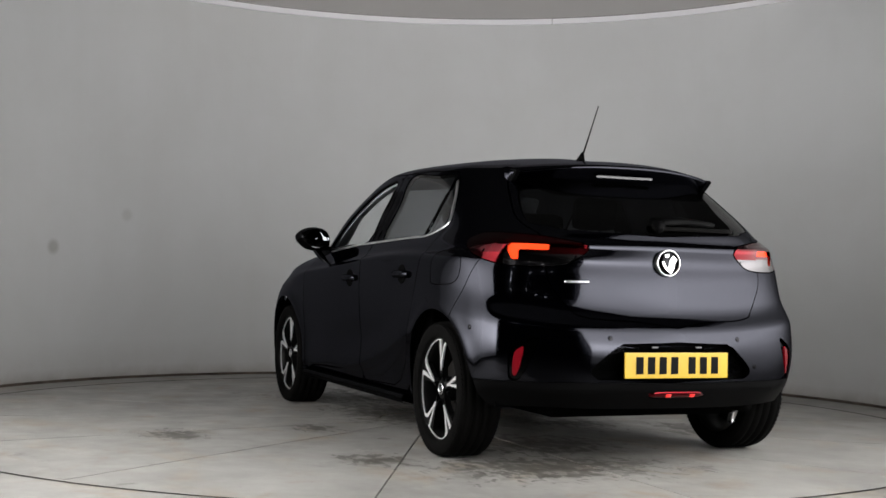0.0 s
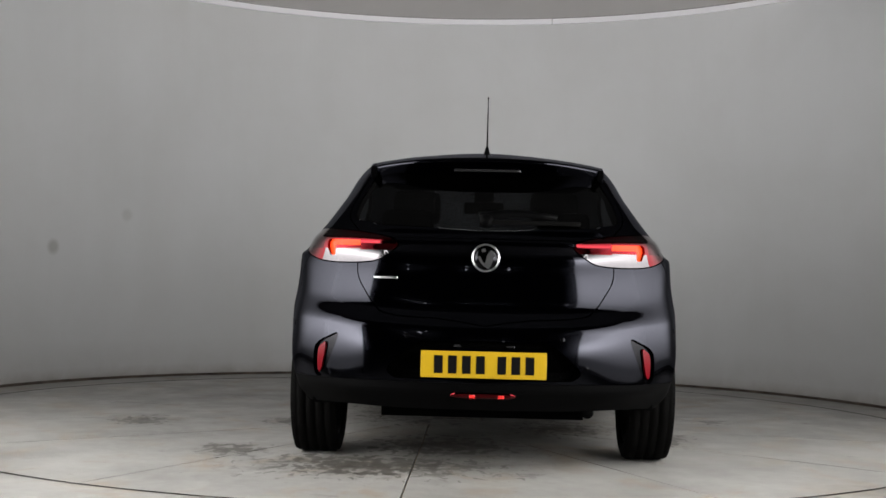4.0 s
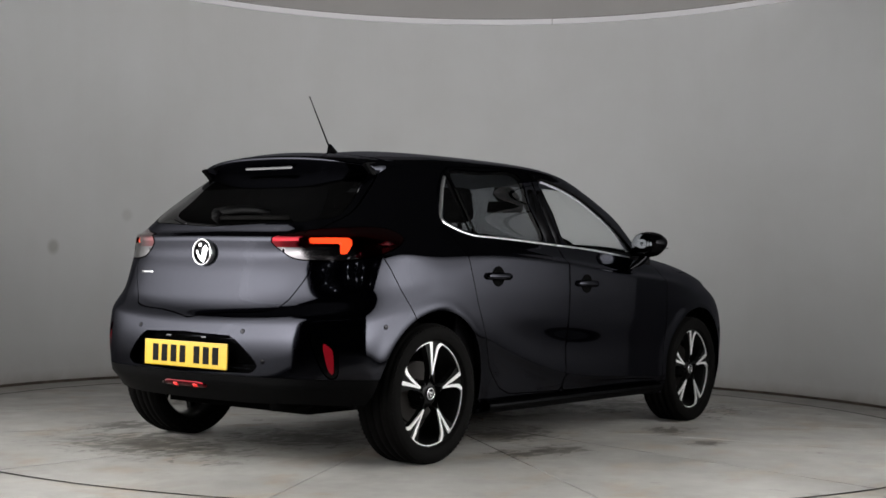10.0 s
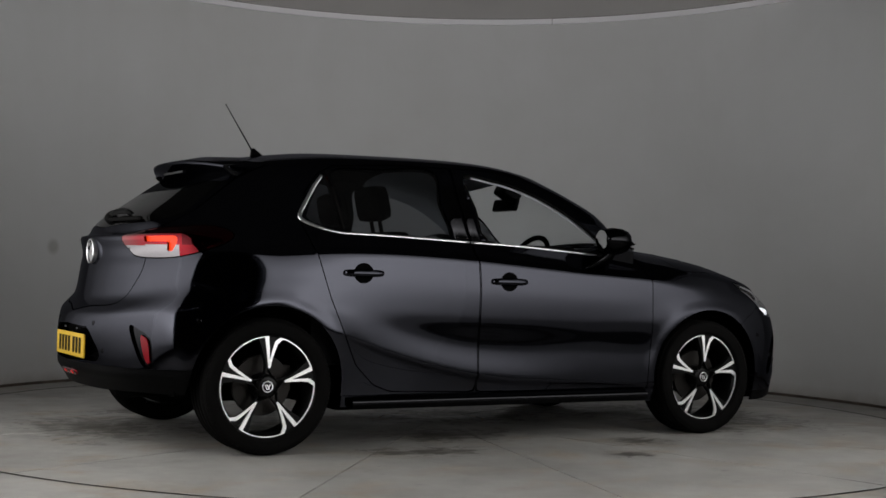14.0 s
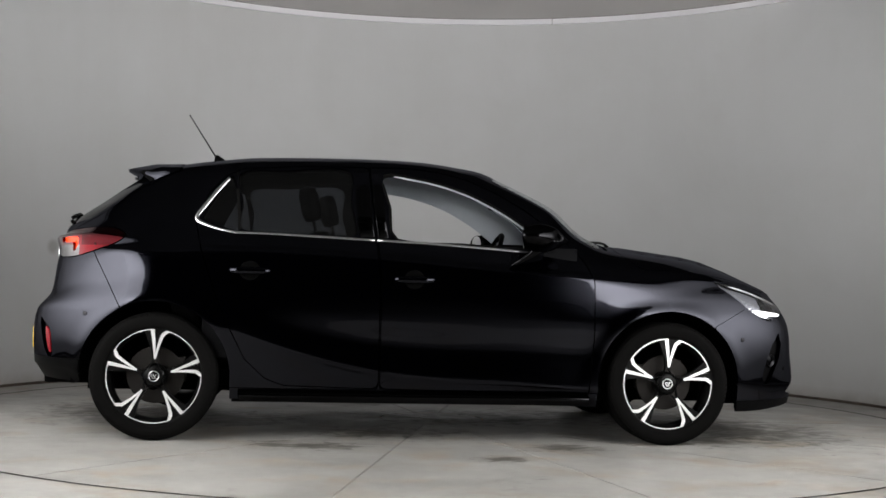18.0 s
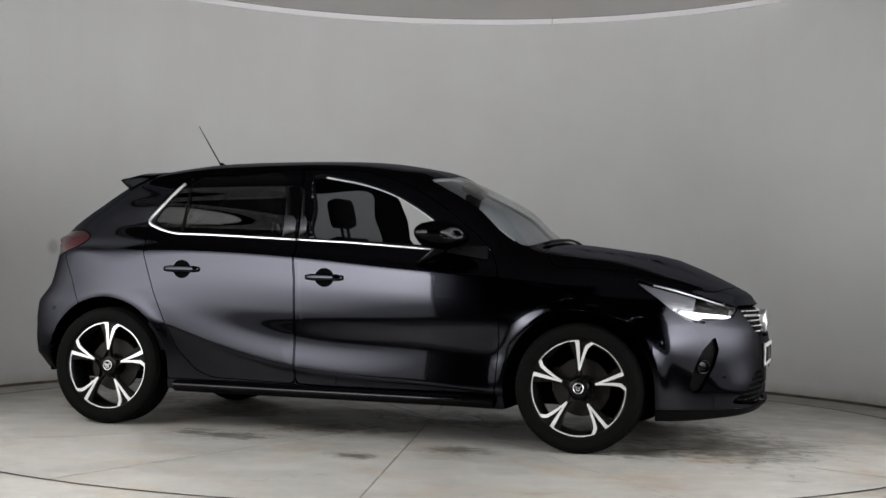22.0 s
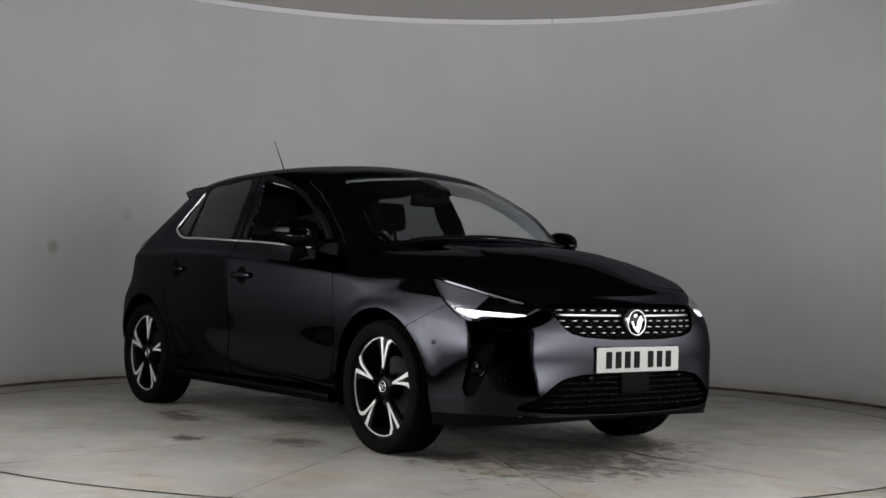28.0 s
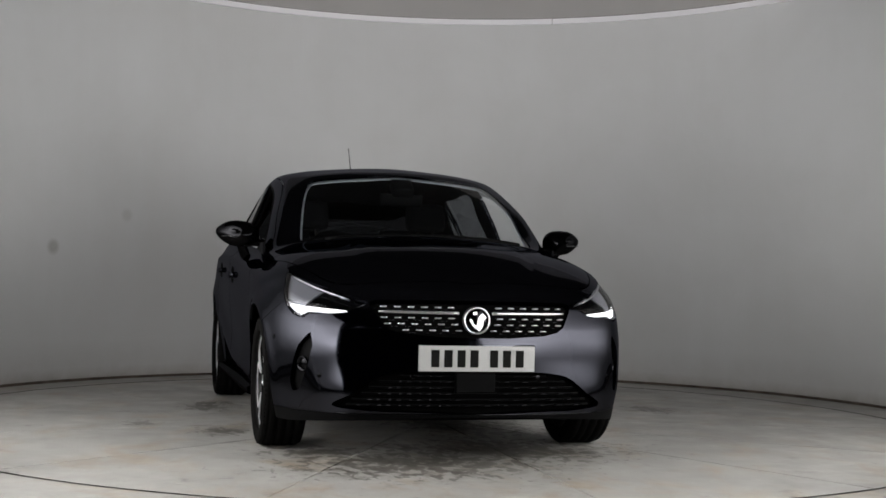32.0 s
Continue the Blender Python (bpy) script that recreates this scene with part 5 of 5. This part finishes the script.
# lower intake slats, radar box, parking sensors
for row, (z, half) in enumerate(((.392, .33), (.368, .42), (.342, .46), (.316, .49), (.290, .53), (.266, .55))):
    ys = np.linspace(-half, half, 24)
    bead("intake_slat", [(lambda pn: (pn[0] - np.array((.026, 0, 0)), pn[1]))(on_nose(y, z)) for y in ys], .009, .006, PLASTIC, car)
    for i in range(-6, 7):
        y = (i + .5 * (row % 2)) * .088
        if abs(y) + .03 < half and abs(y) > (.125 if z > .31 else 0):
            bead("intake_dash", [(p - np.array((.017, 0, 0)), n) for p, n in (on_nose(y + d, z) for d in (-.027, 0, .027))], .0055, .004, GLOSS, car)
bm = bmesh.new()
box(bm, 2.03, -.09, .318, 2.076, .09, .408, .008)
part("radar_cover", bm, PLASTIC, car, "flat black radar cover", smooth=False)
for at, n in [on_nose(.28, .39), on_nose(-.28, .39), on_nose(.66, .385), on_nose(-.66, .385), on_side(1.653, .536, 1), on_side(1.653, .536, -1), on_side(-1.60, .605, 1), on_side(-1.60, .605, -1),
              on_tail(.32, .575), on_tail(-.325, .572), on_tail(-.43, .45)]:
    v, f = lathe([(.0105, -.002), (.0105, .0015), (.0085, .002), (.001, .002)], 18)
    mesh_object("parking_sensor", v, f, GLOSS, car).matrix_basis = pose_on(at, n)
# front fog lamps, rear fog light, exhaust, front lip line
for s in (1, -1):
    at, n = onto((1.847 + .6, s * (.733 + .5), .426), (-.6, -s * .5, 0))
    at = at - n * .03
    v, f = lathe([(.034, .0), (.034, .018), (.028, .02), (.026, .006), (.001, .004)], 28)
    fog = mesh_object("fog_lamp", v, f, GLOSS, car, "round black fog lamp")
    fog.matrix_basis = pose_on(at, n)
    v, f = lathe([(.025, .008), (.015, .012), (.001, .013)], 24)
    lens = mesh_object("fog_lens", v, f, GLOSS, fog, "dark clear fog lamp lens")
bead("rear_fog_light", [on_tail(y, .333) for y in np.linspace(-.135, .135, 12)], np.interp(np.linspace(0, 1, 12), [0, .12, .88, 1], [.014, .036, .036, .014]), .007, TAIL_RED, car, "red lower fog light")
for y in (-.075, .045):
    bead("rear_fog_glow", [(p + n * .006, n) for p, n in (on_tail(y + d, .333) for d in (-.012, 0, .012))], .018, .003, FOG_GLOW, car, "small glowing red spot")
bm = bmesh.new()
bmesh.ops.create_cone(bm, cap_ends=True, segments=20, radius1=.026, radius2=.026, depth=.22, matrix=pose(-1.74, -.44, .265, 0, 90, 0))
part("exhaust_pipe", bm, DARK, car, "near-black exhaust pipe")
bead("lip_edge", [on_nose(y, .228) for y in np.linspace(-.60, .60, 26)], .006, .003, GLOSS, car, "thin gloss edge of the front lip")
# bonnet-side washer jets and wipers at the windscreen's foot
for y0, y1 in ((-.50, .05), (-.05, .52)):
    spots = [(lambda pn: (pn[0] + pn[1] * .012, pn[1]))(onto((1.02 - .10 * abs(y) ** 2 + .02, y, 2.0), (0, 0, -1))) for y in np.linspace(y0, y1, 10)]
    bead("front_wiper", spots, .018, .008, PLASTIC, car, "black front wiper")

# ---- underside ----
bm = bmesh.new()
for x0, x1, w, z0 in ((-1.74, -1.64, .40, .285), (-1.64, -.90, .44, .21), (-.90, .90, .76, .185), (.90, 1.64, .44, .19), (1.64, 1.94, .56, .19)):
    box(bm, x0, -w, z0, x1, w, z0 + .12)
part("underbody", bm, DARK, car, "dark underbody panels", smooth=False)
# added plates that block a see-through gap so it stays black
for s in (1, -1):
    bm = bmesh.new()
    box(bm, -1.675, s * .38, .262, -1.655, s * .735, .60)
    part("closing_plate", bm, DARK, car, "black plate added to block the see-through gap behind the wheel", smooth=False)
bm = bmesh.new()
bmesh.ops.create_cone(bm, cap_ends=True, segments=12, radius1=.035, radius2=.035, depth=1.5, matrix=pose(-1.28, 0, .27, 90, 0, 0))
part("rear_axle", bm, DARK, car)

# ---- cabin ----
def cushion(name, x0, y0, z0, x1, y1, z1, m, mat=None, bev=.04, label=""):
    bm = bmesh.new()
    box(bm, x0, y0, z0, x1, y1, z1, bev, m)
    return part(name, bm, mat or FABRIC, None, label)


def seat(x, y, recline):
    st = new("front_seat")
    st.parent = car
    for nm, dims, m, bev in (("seat_cushion", (-.24, -.25, .34, .27, .25, .50), pose(x, y, 0), .05),
                             ("backrest", (-.06, -.24, 0, .07, .24, .60), pose(x - .20, y, .45, 0, -recline, 0), .05),
                             ("headrest", (-.05, -.125, .66, .05, .125, .84), pose(x - .20, y, .45, 0, -recline, 0), .045),
                             ("headrest_post", (-.008, -.055, .58, .008, -.04, .68), pose(x - .20, y, .45, 0, -recline, 0), 0),
                             ("headrest_post", (-.008, .04, .58, .008, .055, .68), pose(x - .20, y, .45, 0, -recline, 0), 0)):
        cushion(nm, *dims, m, None if "post" not in nm else STEEL, bev).parent = st
    return st


seat(-.17, -.36, 13)
seat(-.06, .36, 13)
bench = new("rear_seat")
bench.parent = car
for nm, dims, m in (("seat_cushion", (-.25, -.64, .36, .25, .64, .52), pose(-.85, 0, 0)), ("backrest", (-.06, -.62, 0, .06, .62, .56), pose(-1.10, 0, .46, 0, -18, 0)),
                    ("headrest", (-.045, -.12, .54, .045, .12, .70), pose(-1.10, -.36, .46, 0, -18, 0)), ("headrest", (-.045, -.12, .54, .045, .12, .70), pose(-1.10, .36, .46, 0, -18, 0))):
    cushion(nm, *dims, m).parent = bench
dash = new("dashboard")
dash.parent = car
for nm, dims, m, mat in (("dashboard_top", (.50, -.70, .84, .93, .70, .955), None, FABRIC), ("dashboard_face", (.42, -.68, .55, .60, .68, .86), None, PLASTIC), ("instrument_hood", (.44, -.52, .93, .62, -.20, .995), None, PLASTIC),
                         ("centre_screen", (.42, -.13, .86, .45, .15, 1.0), None, GLOSS), ("console", (-.25, -.10, .30, .5, .10, .58), None, PLASTIC)):
    cushion(nm, *dims, m, mat, .02).parent = dash
v, f = [], []
for i in range(40):
    a = 2 * math.pi * i / 40
    for k in range(8):
        b = 2 * math.pi * k / 8
        r = .178 + .015 * math.cos(b)
        v.append((r * math.cos(a), .013 * math.sin(b), r * math.sin(a)))
for i in range(40):
    f += [(i * 8 + k, i * 8 + (k + 1) % 8, ((i + 1) % 40) * 8 + (k + 1) % 8, ((i + 1) % 40) * 8 + k) for k in range(8)]
wheel_rim = mesh_object("steering_wheel", v, f, PLASTIC, car, "black steering wheel")
wheel_rim.matrix_basis = pose(.40, -.36, .885, 0, 0, 90) @ pose(0, 0, 0, 26, 0, 0)
bm = bmesh.new()
box(bm, -.06, -.02, -.05, .06, .02, .05, .012)
box(bm, -.17, -.012, -.015, .17, .012, .015)
part("steering_boss", bm, PLASTIC, wheel_rim, smooth=False)
inside_mirror = cushion("inside_mirror", -.015, -.12, -.035, .015, .12, .035, pose(.49, 0, 1.235, 0, 15, 0), PLASTIC, .012)
inside_mirror.parent = car
pod = cushion("sensor_pod", -.06, -.06, -.03, .06, .06, .03, pose(.50, 0, 1.30, 0, 30, 0), PLASTIC, .015)
pod.parent = car
cushion("parcel_shelf", -1.66, -.52, .955, -1.22, .52, .975, None, FABRIC, .0).parent = car
bm = bmesh.new()
box(bm, -1.55, -.62, .30, .95, .62, .33)
part("cabin_floor", bm, FABRIC, car, smooth=False)
for s in (1, -1):
    bm = bmesh.new()
    box(bm, -1.05, s * .775, .40, .80, s * .79, .975, .004)
    part("door_lining", bm, FABRIC, car, "dark inner door lining", smooth=False)

# ---- what moves: the turntable and the car on it ----
PIVOT = (0.192, 0.277)
TURN = [(0, 111.96), (1, 106.04), (2, 100.11), (3, 94.2), (4, 88.2), (5, 82.2), (6, 76.2), (7, 70.44), (8, 64.57), (9, 58.76), (10, 52.83), (11, 47.01), (12, 41.08), (13, 35.23),
        (14, 29.2), (15, 23.3), (16, 17.4), (17, 11.6), (18, 5.76), (19, -.07), (20, -6.02), (21, -11.95), (22, -17.78), (23, -23.5), (24, -29.45), (25, -35.4), (26, -41.25), (27, -47.1),
        (28, -52.91), (29, -58.67), (30, -64.45), (31, -70.19), (32, -75.97)]


def motions():
    walk(turntable, [(t, pose(0, 0, 0, 0, 0, a)) for t, a in TURN])
    walk(car, [(t, pose(0, 0, 0, 0, 0, a) @ pose(-PIVOT[0], -PIVOT[1], 0)) for t, a in TURN])


motions()
